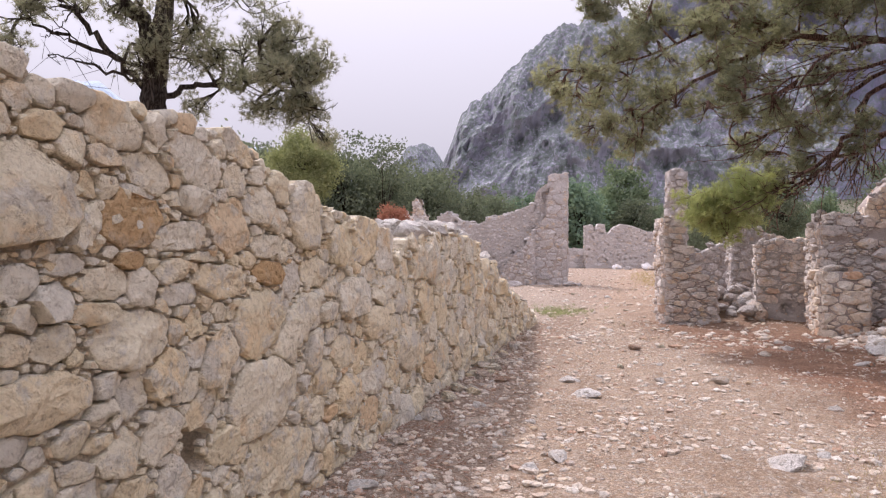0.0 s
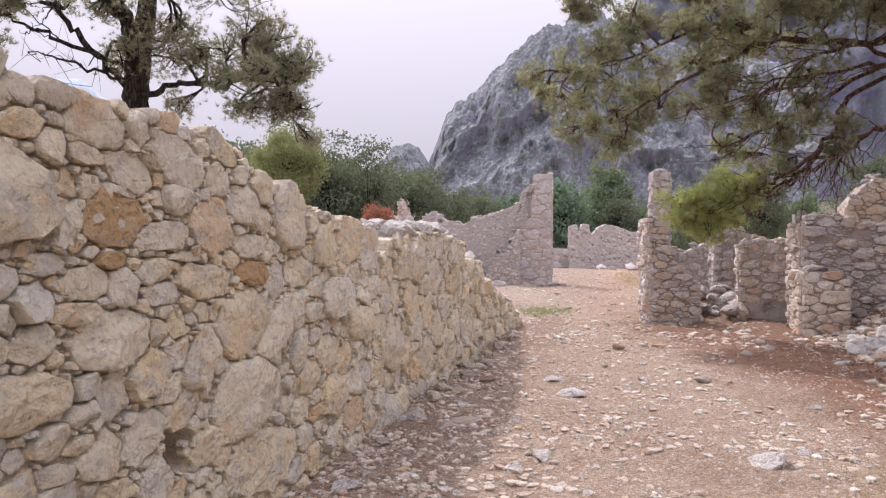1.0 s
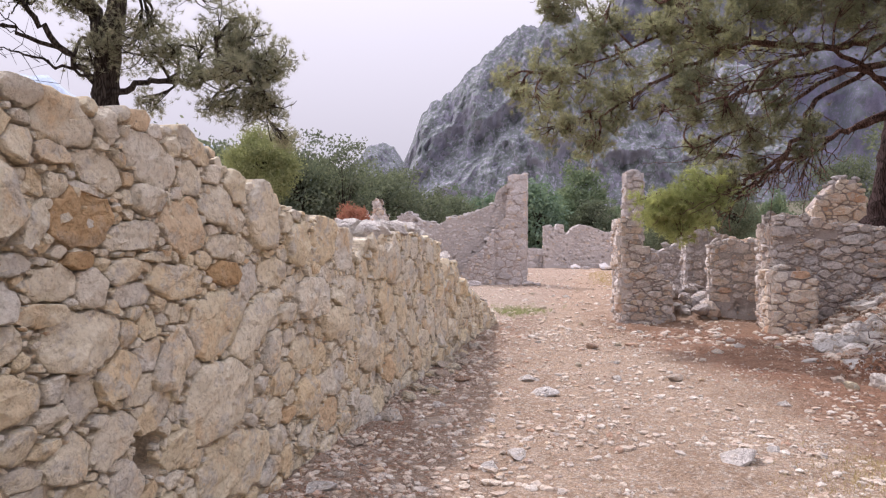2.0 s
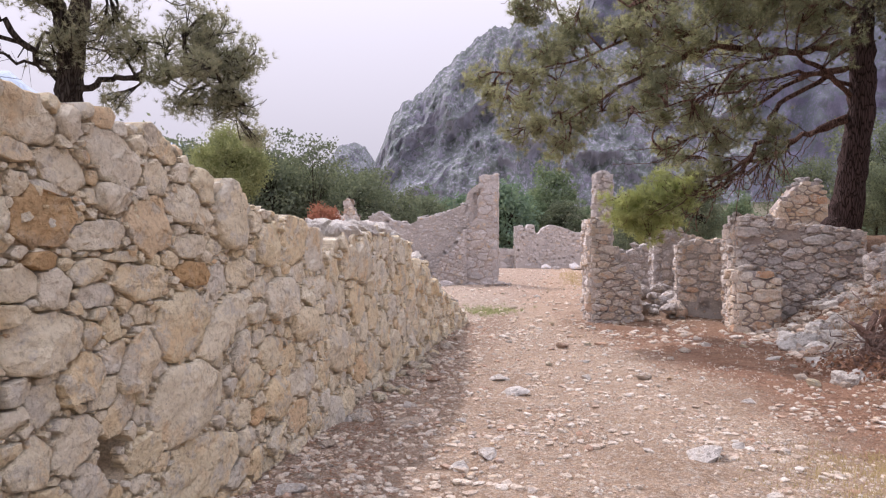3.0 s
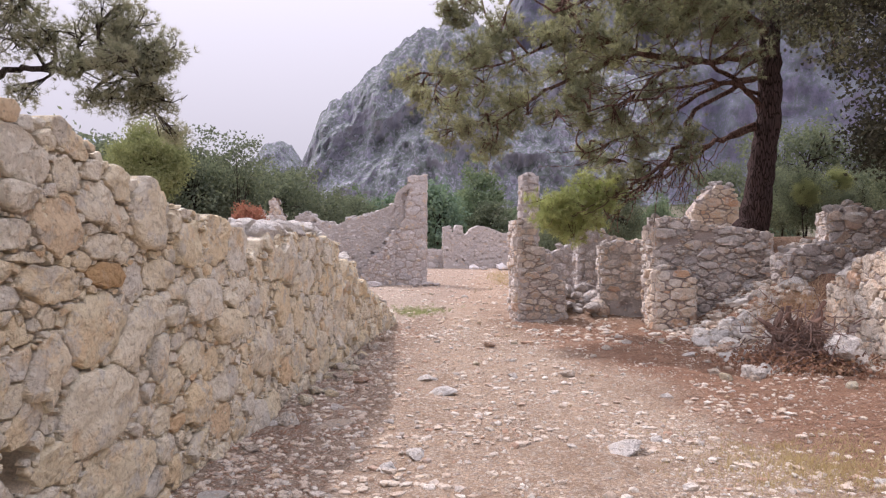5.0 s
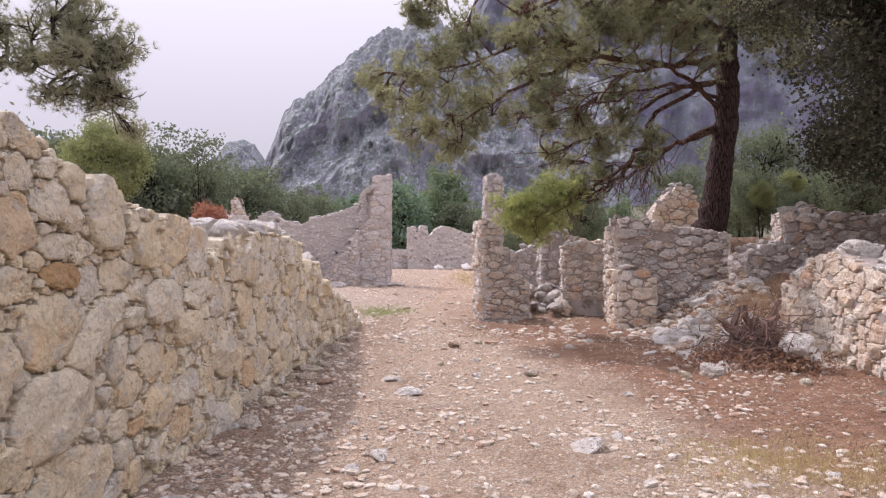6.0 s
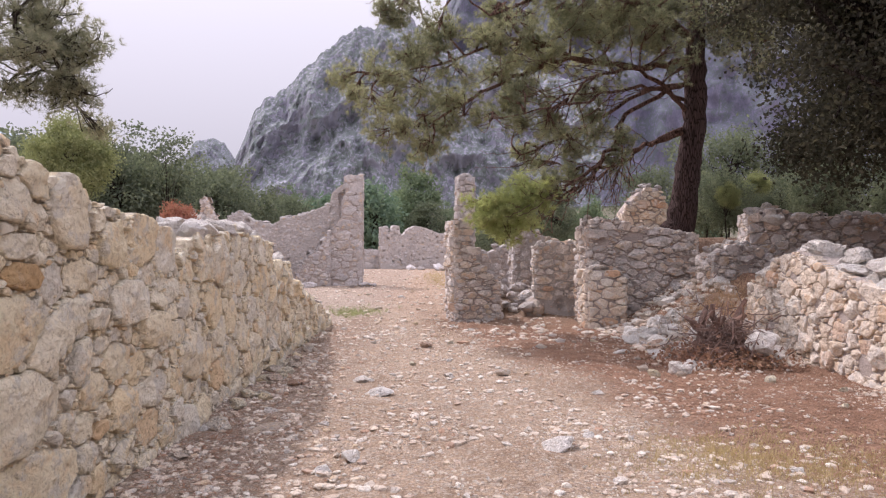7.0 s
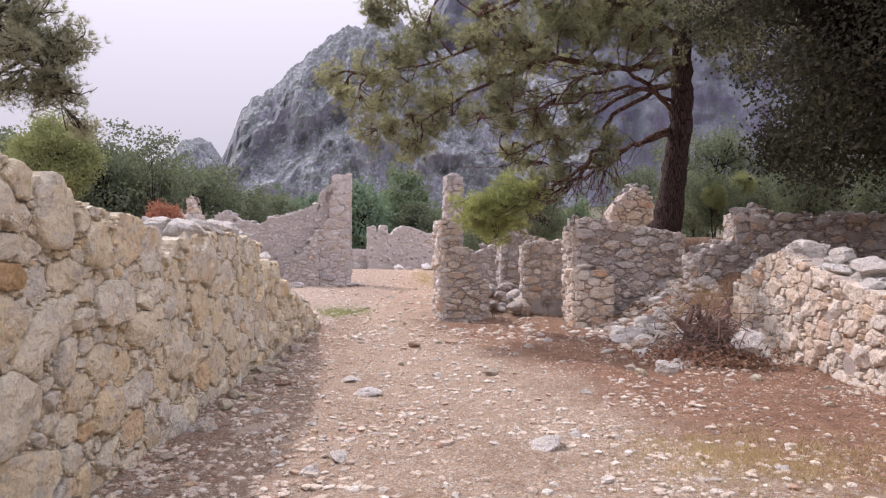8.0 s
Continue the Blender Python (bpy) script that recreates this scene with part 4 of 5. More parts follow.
EAST_CLUMPS += [(5.6, 16.2, 6.9), (6.2, 15.8, 7.2), (5.0, 15.8, 7.3), (6.9, 16.2, 6.8), (4.4, 15.5, 7.1), (3.8, 15.2, 7.4), (5.5, 15.0, 8.0), (7.5, 17.5, 8.2), (9.0, 17.0, 7.6), (4.0, 14.6, 7.8), (2.4, 14.2, 7.4), (6.2, 18.5, 8.0), (7.0, 16.0, 9.0), (5.0, 17.0, 9.0), (-0.95, 13.9, 6.45, 0.22), (-0.5, 13.9, 6.55, 0.25), (-0.75, 13.9, 6.3, 0.18)]
EAST_CLUMPS += [(4.2, 16.4, 6.9), (4.8, 16.8, 7.4), (5.6, 16.9, 7.6), (7.2, 17.2, 7.3), (7.8, 16.8, 6.9), (3.4, 15.8, 7.0), (7.6, 16.4, 7.8), (5.2, 16.4, 6.7)]
# unseen high clumps, added so that their shadow darkens the yard wall
EAST_CLUMPS += [(4.8 + 2.0 * math.sin(2.4 * i), 18.6 + 1.6 * math.cos(2.4 * i) * (i % 5) / 4, 9.5 + 0.22 * (i % 7), 0.9) for i in range(22)]
EAST_CLUMPS += [(2.77, 15.0, 4.31, 0.4), (3.19, 15.0, 3.8, 0.4), (3.62, 15.0, 4.14, 0.4), (2.51, 14.8, 4.56, 0.45), (4.05, 15.0, 3.64, 0.35), (4.31, 15.2, 4.06, 0.4), (3.02, 14.8, 3.29, 0.35)]
EAST_CLUMPS += [(6.69, 16.2, 7.23), (7.07, 16.2, 6.49), (7.53, 16.2, 7.05), (5.48, 16.2, 7.21), (5.11, 16.2, 6.65), (4.37, 16.2, 7.01), (7.72, 16.2, 6.04), (3.72, 16.2, 6.27), (3.08, 16.2, 5.99), (8.2, 16.5, 6.6), (8.6, 16.8, 7.4)]
EAST_CLUMPS += [(2.4 + 0.42 * i, 15.0 + 0.25 * (i % 3), 5.75 + 0.42 * (i * 3 % 4), 0.56) for i in range(9)] + [(3.3 + 0.5 * i, 15.6, 6.9 + 0.2 * (i % 2), 0.6) for i in range(5)]
LOW_BOUGH = [(1.12, 13.8, 2.40), (1.8, 13.9, 2.30), (1.25, 13.8, 2.25), (1.6, 13.8, 2.55), (2.1, 14.0, 2.50), (1.5, 13.8, 2.10), (1.9, 14.0, 2.80), (1.35, 13.8, 2.50), (2.3, 14.1, 2.75)]
pine("tall pine with dark furrowed trunk and sweeping low limbs", (6.1, 16.85, 1.85),
     ([(5.9, 16.9, 1.7), (6.15, 16.85, 2.3), (6.35, 16.8, 3.6), (6.5, 16.8, 5.0), (6.5, 16.8, 6.3), (6.6, 16.9, 9.0)], [0.46, 0.36, 0.29, 0.28, 0.25, 0.14]),
     EAST_LIMBS, EAST_CLUMPS, needles, pine_bark, red_bark, 41, size=0.62, twigs=10, tufts=10, per=26, length=0.12, width=0.0045, fresh=LOW_BOUGH, sprays=(0, 1, 5, 6), sides=16)
# pine behind the west wall
WEST_LIMBS = [
    ([(-7.5, 9.3, 4.7), (-7.6, 9.2, 5.2), (-7.7, 8.9, 5.5), (-7.8, 8.7, 6.5)], 0.15, 0.06),
    ([(-7.6, 9.3, 4.1), (-7.8, 8.9, 4.5), (-8.1, 8.5, 5.0), (-8.3, 8.2, 5.3), (-8.6, 7.9, 5.6)], 0.06, 0.02),
    ([(-7.9, 8.9, 4.6), (-8.6, 8.4, 4.9), (-9.0, 7.8, 5.0)], 0.035, 0.012),
    ([(-7.6, 9.2, 4.2), (-8.2, 8.9, 4.5), (-8.8, 8.5, 4.6)], 0.032, 0.008),
    ([(-7.4, 9.3, 4.0), (-6.7, 9.3, 4.2), (-6.0, 9.3, 4.1), (-5.5, 9.3, 4.2), (-5.1, 9.4, 4.0), (-4.8, 9.3, 3.75)], 0.055, 0.006),
    ([(-7.3, 9.3, 5.6), (-6.6, 9.3, 5.6), (-6.0, 9.3, 5.6)], 0.05, 0.015),
]
WEST_CLUMPS = [(-7.4, 9.0, 4.6), (-6.8, 9.2, 4.6), (-6.4, 9.3, 4.6), (-5.8, 9.3, 4.7), (-5.3, 9.4, 4.9), (-5.2, 9.3, 4.4), (-5.0, 9.4, 4.1), (-4.8, 9.4, 4.4), (-5.5, 9.3, 3.8), (-4.8, 9.3, 3.7),
               (-6.7, 9.3, 3.9, 0.2), (-7.7, 9.0, 5.4, 0.35), (-8.2, 8.4, 5.3, 0.3), (-8.7, 8.1, 5.2, 0.25), (-8.8, 7.9, 4.7, 0.25), (-5.9, 9.3, 5.5), (-7.8, 8.7, 5.3, 0.3), (-6.9, 9.3, 5.0)]
WEST_CLUMPS += [(-5.2, 9.3, 4.55, 0.36), (-5.48, 9.2, 4.84, 0.36), (-4.91, 9.4, 4.45, 0.3), (-4.77, 9.3, 3.72, 0.24), (-5.3, 9.3, 5.05, 0.32), (-6.38, 9.3, 4.65, 0.28),
                (-6.89, 9.2, 4.83, 0.42), (-7.31, 9.1, 4.82, 0.42), (-7.69, 9.2, 4.6, 0.36), (-6.68, 9.3, 5.03, 0.3), (-5.1, 9.3, 4.75, 0.34), (-4.72, 9.3, 4.3, 0.24), (-5.05, 9.3, 3.7, 0.22)]
WEST_CLUMPS += [(-7.2, 9.4, 6.8), (-6.4, 9.6, 6.6), (-8.0, 9.2, 7.2)]
pine("dark pine with forked trunk and wispy needles behind the wall", (-7.5, 9.3, 0.7), ([(-7.55, 9.3, 0.6), (-7.5, 9.3, 3.3), (-7.5, 9.3, 4.0), (-7.45, 9.3, 4.7), (-7.3, 9.3, 5.6), (-7.4, 9.5, 7.2)], [0.3, 0.22, 0.2, 0.19, 0.13, 0.07]),
     WEST_LIMBS, WEST_CLUMPS, dark_needles, grey_bark, grey_bark, 47, size=0.5, twigs=13, tufts=8, per=20, length=0.10, width=0.0032, dead=(3,), sprays=(4, 5), sides=5, reach=0.7, leafy=0.25)


def leafy_tree(name, label, base, height, crown_radius, crown_low, leaf, bark, seed, leaves, leaf_size, clusters, category="tree", trunk_r=0.12, spread_r=0.34, flat=0.8):
    """A broadleaf tree or bush: trunk, limbs to each cluster, and a crown of small leaves in uneven clusters with gaps."""
    rng = np.random.default_rng(seed)
    tree = tagged(new(name), label, category)
    tree.matrix_basis = Matrix.Translation(base)
    mid = (crown_low + height) / 2
    half = (height - crown_low) / 2
    trunk = curve_through([(0, 0, -0.2), (rng.normal(0, 0.1), rng.normal(0, 0.1), mid * 0.5), (rng.normal(0, 0.2), rng.normal(0, 0.2), mid + 0.3 * half)], 5)
    part("trunk", quick_mesh("trunk", *tube(trunk, np.linspace(trunk_r, trunk_r * 0.35, len(trunk)), 9, 0.06, seed), bark, False), tree)
    wood, at = [], []
    for _ in range(clusters):
        d = unit(rng.normal(size=3))
        c = d * rng.uniform(0.45, 1.0) ** 0.6 * np.array([crown_radius, crown_radius, half]) * rng.uniform(0.75, 1.12) + [0, 0, mid]
        s = trunk[rng.integers(len(trunk) // 2, len(trunk))]
        limb = curve_through([s, (s + c) / 2 + rng.normal(0, 0.08 * crown_radius, 3), c], 4)
        wood.append(tube(limb, np.linspace(trunk_r * 0.35, trunk_r * 0.07, len(limb)), 5))
        k = rng.uniform(0.6, 1.4)
        n = int(leaves / clusters * k)
        ball = unit(rng.normal(size=(n, 3))) * rng.uniform(0, 1, (n, 1)) ** 0.4 * (1 + 0.25 * rng.normal(size=(n, 1)))
        at.append(c + ball * np.array([1, 1, flat]) * crown_radius * spread_r * k ** 0.5 * 1.05)
    tagged(part("branchwork", quick_mesh("branchwork", *joined(wood), bark), tree), kind="stuff")
    at = np.concatenate(at)
    v, f = leaf_cards(at[at[:, 2] > 0.02], leaf_size, leaf_size * 0.32, rng)
    part("crown", quick_mesh("crown", v, f, leaf), tree)
    return tree


leafy_tree("oak_tree", "dense dark evergreen oak overhanging the yard wall", (9.0, 10.4, 1.1), 10.2, 4.3, 1.1, oak_leaves, grey_bark, 51, 250000, 0.088, 520, trunk_r=0.28, spread_r=0.15)

# woodland behind the ruins: a few sorts, copied with turns and sizes
WOOD = {
    "dark": leafy_tree("woodland_tree", "bushy dark green tree at the wood's edge", (-18.2, 42, 0), 8.2, 3.0, 0.8, wood_leaves, grey_bark, 61, 8000, 0.24, 60, spread_r=0.36),
    "round": leafy_tree("woodland_tree", "rounded green tree at the wood's edge", (-15.2, 47, 0), 7.6, 3.2, 0.9, wood_leaves, grey_bark, 62, 8000, 0.24, 64, spread_r=0.34),
    "lime": leafy_tree("shrub", "yellow-green rounded small tree on the slope", (-13.3, 25.8, 0.0), 6.4, 1.4, 3.6, lime_leaves, grey_bark, 63, 22000, 0.09, 70, "shrub", trunk_r=0.08),
    "thin": leafy_tree("sapling", "thin open sapling above the thicket", (-16.9, 37, 0.0), 9.0, 1.7, 4.5, wood_leaves, grey_bark, 64, 1100, 0.2, 30, trunk_r=0.05, spread_r=0.3),
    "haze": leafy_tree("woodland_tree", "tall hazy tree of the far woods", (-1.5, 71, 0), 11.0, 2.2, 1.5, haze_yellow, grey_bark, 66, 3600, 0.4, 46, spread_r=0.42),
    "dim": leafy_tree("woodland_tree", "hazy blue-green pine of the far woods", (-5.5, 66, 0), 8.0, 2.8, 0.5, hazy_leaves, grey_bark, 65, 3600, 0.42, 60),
    "slope": leafy_tree("woodland_tree", "bushy green tree on the slope behind the pine", (11.5, 27, 1.7), 5.0, 1.9, 0.3, wood_leaves, grey_bark, 69, 9000, 0.14, 80, trunk_r=0.08),
    "scrub": leafy_tree("shrub", "round shrub on the hillside", (-34, 62, 1.0), 3.6, 1.8, 0.2, lime_leaves, grey_bark, 68, 1500, 0.3, 30, "shrub", trunk_r=0.06),
}


def wood_copy(sort, x, y, turn, size, label=""):
    ob = copy_thing(WOOD[sort], pose(x, y, float(ground_height(x, y)), 0, 0, turn) @ Matrix.Diagonal((size, size, size, 1)))
    return tagged(ob, label)


for sort, x, y, turn, size in (
        ("round", -21.5, 43, 40, 1.0), ("dark", -19.5, 50, 80, 1.0), ("dark", -16.0, 52, 140, 0.95), ("round", -13.6, 54, 200, 0.85), ("dark", -12.0, 60, 20, 0.8),
        ("lime", -15.9, 27.0, 100, 0.82), ("lime", -17.8, 28.5, 200, 0.8), ("lime", -16.8, 31.5, 300, 0.85), ("dark", -17.3, 38, 70, 0.92), ("round", -15.2, 40.5, 170, 0.86), ("dark", -19.6, 35, 10, 0.95), ("round", -22.5, 33, 210, 0.95), ("thin", -14.6, 38, 120, 0.95), ("thin", -18.6, 36, 220, 0.9), ("lime", -20.5, 29, 20, 0.9), ("round", -24.0, 38, 120, 1.1)):
    wood_copy(sort, x, y, turn, size)
rng = np.random.default_rng(8)
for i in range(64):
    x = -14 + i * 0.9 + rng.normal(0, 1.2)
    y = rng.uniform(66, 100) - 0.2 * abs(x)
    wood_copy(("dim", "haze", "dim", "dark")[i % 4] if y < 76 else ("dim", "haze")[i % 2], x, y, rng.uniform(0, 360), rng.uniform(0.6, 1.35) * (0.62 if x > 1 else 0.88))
for sort, x, y, turn, size in (("slope", 14.5, 26, 90, 0.87), ("slope", 17.5, 28, 150, 0.93), ("slope", 9.5, 30, 240, 0.73), ("round", 8.9, 22.0, 30, 0.3), ("slope", 20.5, 24, 60, 1.06), ("round", 11.0, 21.5, 160, 0.28), ("round", 7.6, 17.4, 80, 0.22), ("lime", 8.9, 18.6, 190, 0.28), ("lime", 6.95, 16.0, 40, 0.2), ("slope", 7.7, 15.8, 10, 0.21), ("dark", 10.4, 18.0, 250, 0.27), ("round", 12.4, 17.6, 300, 0.3), ("slope", 6.0, 33, 60, 0.66), ("slope", 3.4, 36, 0, 0.66)):
    wood_copy(sort, x, y, turn, size)
for i in range(34):                                      # shrubs on the western hillside
    w, d = radians(rng.uniform(-48, -25)), rng.uniform(60, 118)
    k = ((d - 60) / 70) ** 0.87
    up = np.interp(math.degrees(w), [-50, -40, -32.3, -27.4, -24.6], [6.8, 7.6, 7.4, 6.0, 5.2])
    s = rng.uniform(0.7, 1.5)
    copy_thing(WOOD["scrub"], pose(d * math.sin(w), d * math.cos(w), (1.6 + 130 * math.tan(radians(up))) * k - 6 * (1 - k) - 0.5, 0, 0, 40 * i) @ Matrix.Diagonal((s, s, s, 1)))
leafy_tree("dry_bush", "small bush with dry red-brown leaves", (-8.3, 22.6, 0.0), 3.15, 0.72, 1.7, red_leaves, grey_bark, 67, 5200, 0.09, 34, "bush", trunk_r=0.03)


# ---- mountains ----
def ridge(name, label, crest, near_d, far_d, material, amount, columns, rows, seed, grain=1.0, fluted=1.0, jag=0.028):
    """A mountain face whose crest climbs and falls with the bearing; rows of (degrees east of +y, degrees up)."""
    az = np.linspace(crest[0][0], crest[-1][0], columns)
    up = np.interp(az, [c[0] for c in crest], [c[1] for c in crest])
    verts = []
    for i in range(columns):
        w = radians(az[i])
        hi = 1.6 + far_d * math.tan(radians(up[i]))
        hi += jag * hi * (noise.fractal(Vector((az[i] * 0.9, seed, 0)), 1.0, 2.0, 4) + 0.35 * noise.fractal(Vector((az[i] * 2.6, seed, 5)), 1.0, 2.0, 3))
        for j in range(rows):
            v = j / (rows - 1)
            d = near_d + (far_d - near_d) * v ** 1.15
            z = hi * v
            p = Vector((d * math.sin(w) / grain, d * math.cos(w) / grain, z / grain))
            cleft = 1 - abs(noise.noise(Vector((p.x * 0.075, p.y * 0.075, p.z * 0.016 + seed)))) * 2
            crack = 1 - abs(noise.noise(Vector((p.x * 0.24, p.y * 0.24, p.z * 0.05 + seed)))) * 2
            chip = 1 - abs(noise.noise(Vector((p.x * 0.6, p.y * 0.6, p.z * 0.17 + seed)))) * 2
            lump = noise.fractal(Vector((p.x * 0.045, p.y * 0.045, p.z * 0.024 + seed)), 0.8, 2.1, 7)
            fine = noise.fractal(p * 0.2 + Vector((seed, 0, 0)), 0.6, 2.1, 4)
            fade = min(1.0, 2.2 * v) * (1 - 0.75 * smooth(0.8, 1.0, v))
            d -= amount * fade * (fluted * (1.1 * cleft + 0.32 * crack + 0.06 * chip) + 0.95 * lump + 0.2 * fine)
            verts.append((d * math.sin(w), d * math.cos(w), z + 0.12 * amount * fade * lump - 6 * (1 - v)))
        d = far_d * 1.5
        verts.append((d * math.sin(w), d * math.cos(w), -5))
    k = rows + 1
    faces = [(i * k + j, (i + 1) * k + j, (i + 1) * k + j + 1, i * k + j + 1) for i in range(columns - 1) for j in range(rows)]
    return tagged(new(name, quick_mesh(name, np.array(verts), np.array(faces), material, False)), label, "mountain", kind="structure")


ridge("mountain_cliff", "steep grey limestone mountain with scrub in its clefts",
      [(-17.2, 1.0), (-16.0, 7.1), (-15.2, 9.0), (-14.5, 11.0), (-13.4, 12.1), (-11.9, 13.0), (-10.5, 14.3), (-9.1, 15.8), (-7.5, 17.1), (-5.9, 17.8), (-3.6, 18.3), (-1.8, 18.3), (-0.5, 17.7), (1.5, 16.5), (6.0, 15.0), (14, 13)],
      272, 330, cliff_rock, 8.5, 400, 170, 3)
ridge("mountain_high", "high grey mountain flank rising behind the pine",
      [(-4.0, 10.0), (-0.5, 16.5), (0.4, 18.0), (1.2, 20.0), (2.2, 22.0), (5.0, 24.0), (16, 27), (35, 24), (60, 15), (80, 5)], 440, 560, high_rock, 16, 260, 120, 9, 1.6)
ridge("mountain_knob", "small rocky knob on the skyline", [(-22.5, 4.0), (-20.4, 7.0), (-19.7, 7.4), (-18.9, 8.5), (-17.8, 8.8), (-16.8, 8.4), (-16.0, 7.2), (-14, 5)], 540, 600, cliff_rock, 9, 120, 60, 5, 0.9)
ridge("mountain_far", "distant mountain with haze painted blue into its rock", [(-75, 6), (-60, 9), (-46.8, 11.1), (-45.6, 11.8), (-44.3, 12.3), (-42.5, 12.3), (-40.9, 11.0), (-37.8, 9.4), (-31.4, 8.2), (-26.5, 7.0), (-12, 4)], 1800, 2600, far_rock, 40, 120, 24, 7, 8.0, 0.4)
ridge("hill_west", "scrub covered hillside behind the wall", [(-80, 5), (-50, 6.8), (-40, 7.6), (-32.3, 7.4), (-30.1, 6.8), (-27.4, 6.0), (-24.6, 5.2), (-20.0, 4.0), (-14, 2.0), (-10, 1.0)], 60, 130, hill_scrub, 3, 120, 40, 12, 0.4, 0.3)

# ---- loose stones ----
def loose(x, y, size, tone, rng, label, category="rock", name="rock", group="stones on the path", tall=1.0, lift=0.0, turn=None, wide=1.35):
    z = float(ground_height(x, y)) + lift
    m = Matrix.Translation((x, y, z + 0.17 * size * tall)) @ Euler((rng.normal(0, 0.12), rng.normal(0, 0.12), rng.uniform(0, 6.3) if turn is None else turn)).to_matrix().to_4x4() @ Matrix.Diagonal((size * wide, size, size * tall, 1))
    ob = new(name, ROCKS[tone][int(rng.integers(8))])
    ob.matrix_basis = m
    return tagged(ob, label, category, group)


rng = np.random.default_rng(21)
for x, y, s in ((1.02, 5.42, 0.25), (-0.97, 6.36, 0.09), (-0.6, 5.33, 0.16), (-0.78, 5.03, 0.13), (-1.55, 6.79, 0.13), (-0.57, 7.63, 0.26), (-1.78, 4.19, 0.16), (3.03, 10.86, 0.2), (1.89, 7.65, 0.13), (-2.0, 6.15, 0.13), (2.67, 4.94, 0.11), (-0.83, 8.5, 0.2), (1.35, 5.81, 0.1)):
    loose(x, y, s, "white", rng, "pale limestone lump half sunk in the path", tall=0.75, lift=-0.07 * s)
loose(-1.44, 6.08, 0.2, "loose", rng, "flat grey stone lying on the path", tall=0.4, wide=1.9)
for x, y, s, lift in ((3.3, 9.05, 0.24, 0), (4.62, 9.4, 0.4, 0.26), (3.55, 9.3, 0.2, 0), (4.4, 11.3, 0.34, 0), (4.65, 11.0, 0.3, 0), (4.75, 10.6, 0.3, 0.05), (4.2, 11.9, 0.3, 0), (4.95, 9.75, 0.34, 0), (4.7, 11.5, 0.36, 0.05)):
    loose(x, y, s, "white", rng, "large white boulder tumbled from the ruined wall", "boulder", "boulder", "tumbled boulders", lift=lift, wide=1.12, tall=1.25)
for x, y, z, s in ((5.62, 9.78, 1.58, 0.40), (5.65, 8.95, 1.52, 0.30), (5.62, 8.3, 1.38, 0.36), (5.7, 10.4, 1.45, 0.3), (5.85, 7.7, 1.2, 0.34), (6.5, 12.9, 2.2, 0.3), (6.0, 9.3, 1.3, 0.36), (5.65, 8.6, 1.2, 0.34)):
    ob = loose(x, y, s, "round", rng, "rounded pale boulder resting on the wall top", "boulder", "boulder", "boulders on the wall", lift=z - float(ground_height(x, y)) - 0.17 * s, wide=1.2)
for i in range(270):                                     # the tumbled heap below the house wall
    x, y = rng.uniform(3.4, 5.6), rng.uniform(9.8, 14.3)
    if x + 0.25 * (14 - y) < 3.9 or (x < 4.2 and y > 13.9):
        continue
    loose(x, y, 0.07 + 0.22 * rng.uniform() ** 2, ("loose", "grey", "white", "round", "white")[i % 5], rng, "angular stone in a heap of tumbled rubble", "stone", "stone", "tumbled rubble")
for i in range(46):                                      # rubble in the doorway
    x, y = rng.uniform(1.55, 2.6), rng.uniform(16.2, 18.6)
    loose(x, y, rng.uniform(0.14, 0.34), ("grey", "ruin")[i % 2], rng, "grey stone fallen in the ruined doorway", "stone", "stone", "rubble in the doorway", lift=0.12 * rng.uniform(0, 2))
for i in range(70):
    x, y = rng.uniform(-2.2, 5.2), rng.uniform(6, 28)
    loose(x, y, rng.uniform(0.06, 0.15), ("loose", "white", "cream")[i % 3], rng, "small pale stone lying on the path")
for x, y, s in ((-1.7, 55.5, 0.7), (-0.9, 55.0, 0.5), (0.6, 54.5, 0.9), (1.3, 54.0, 0.7), (-2.9, 29.8, 0.4), (-2.5, 29.6, 0.3), (-3.4, 29.5, 0.25), (-5.2, 29.2, 0.45)):
    loose(x, y, s, "ruin", rng, "fallen squared block near the ruined walls", "block", "stone_block", "fallen blocks")
for i in range(26):                                      # stones at the foot of the west wall
    y = rng.uniform(3.6, 14)
    loose(-2.0 + abs(rng.normal(0, 0.12)), y, rng.uniform(0.07, 0.2), ("cream", "loose")[i % 2], rng, "cream stone fallen at the wall's foot")


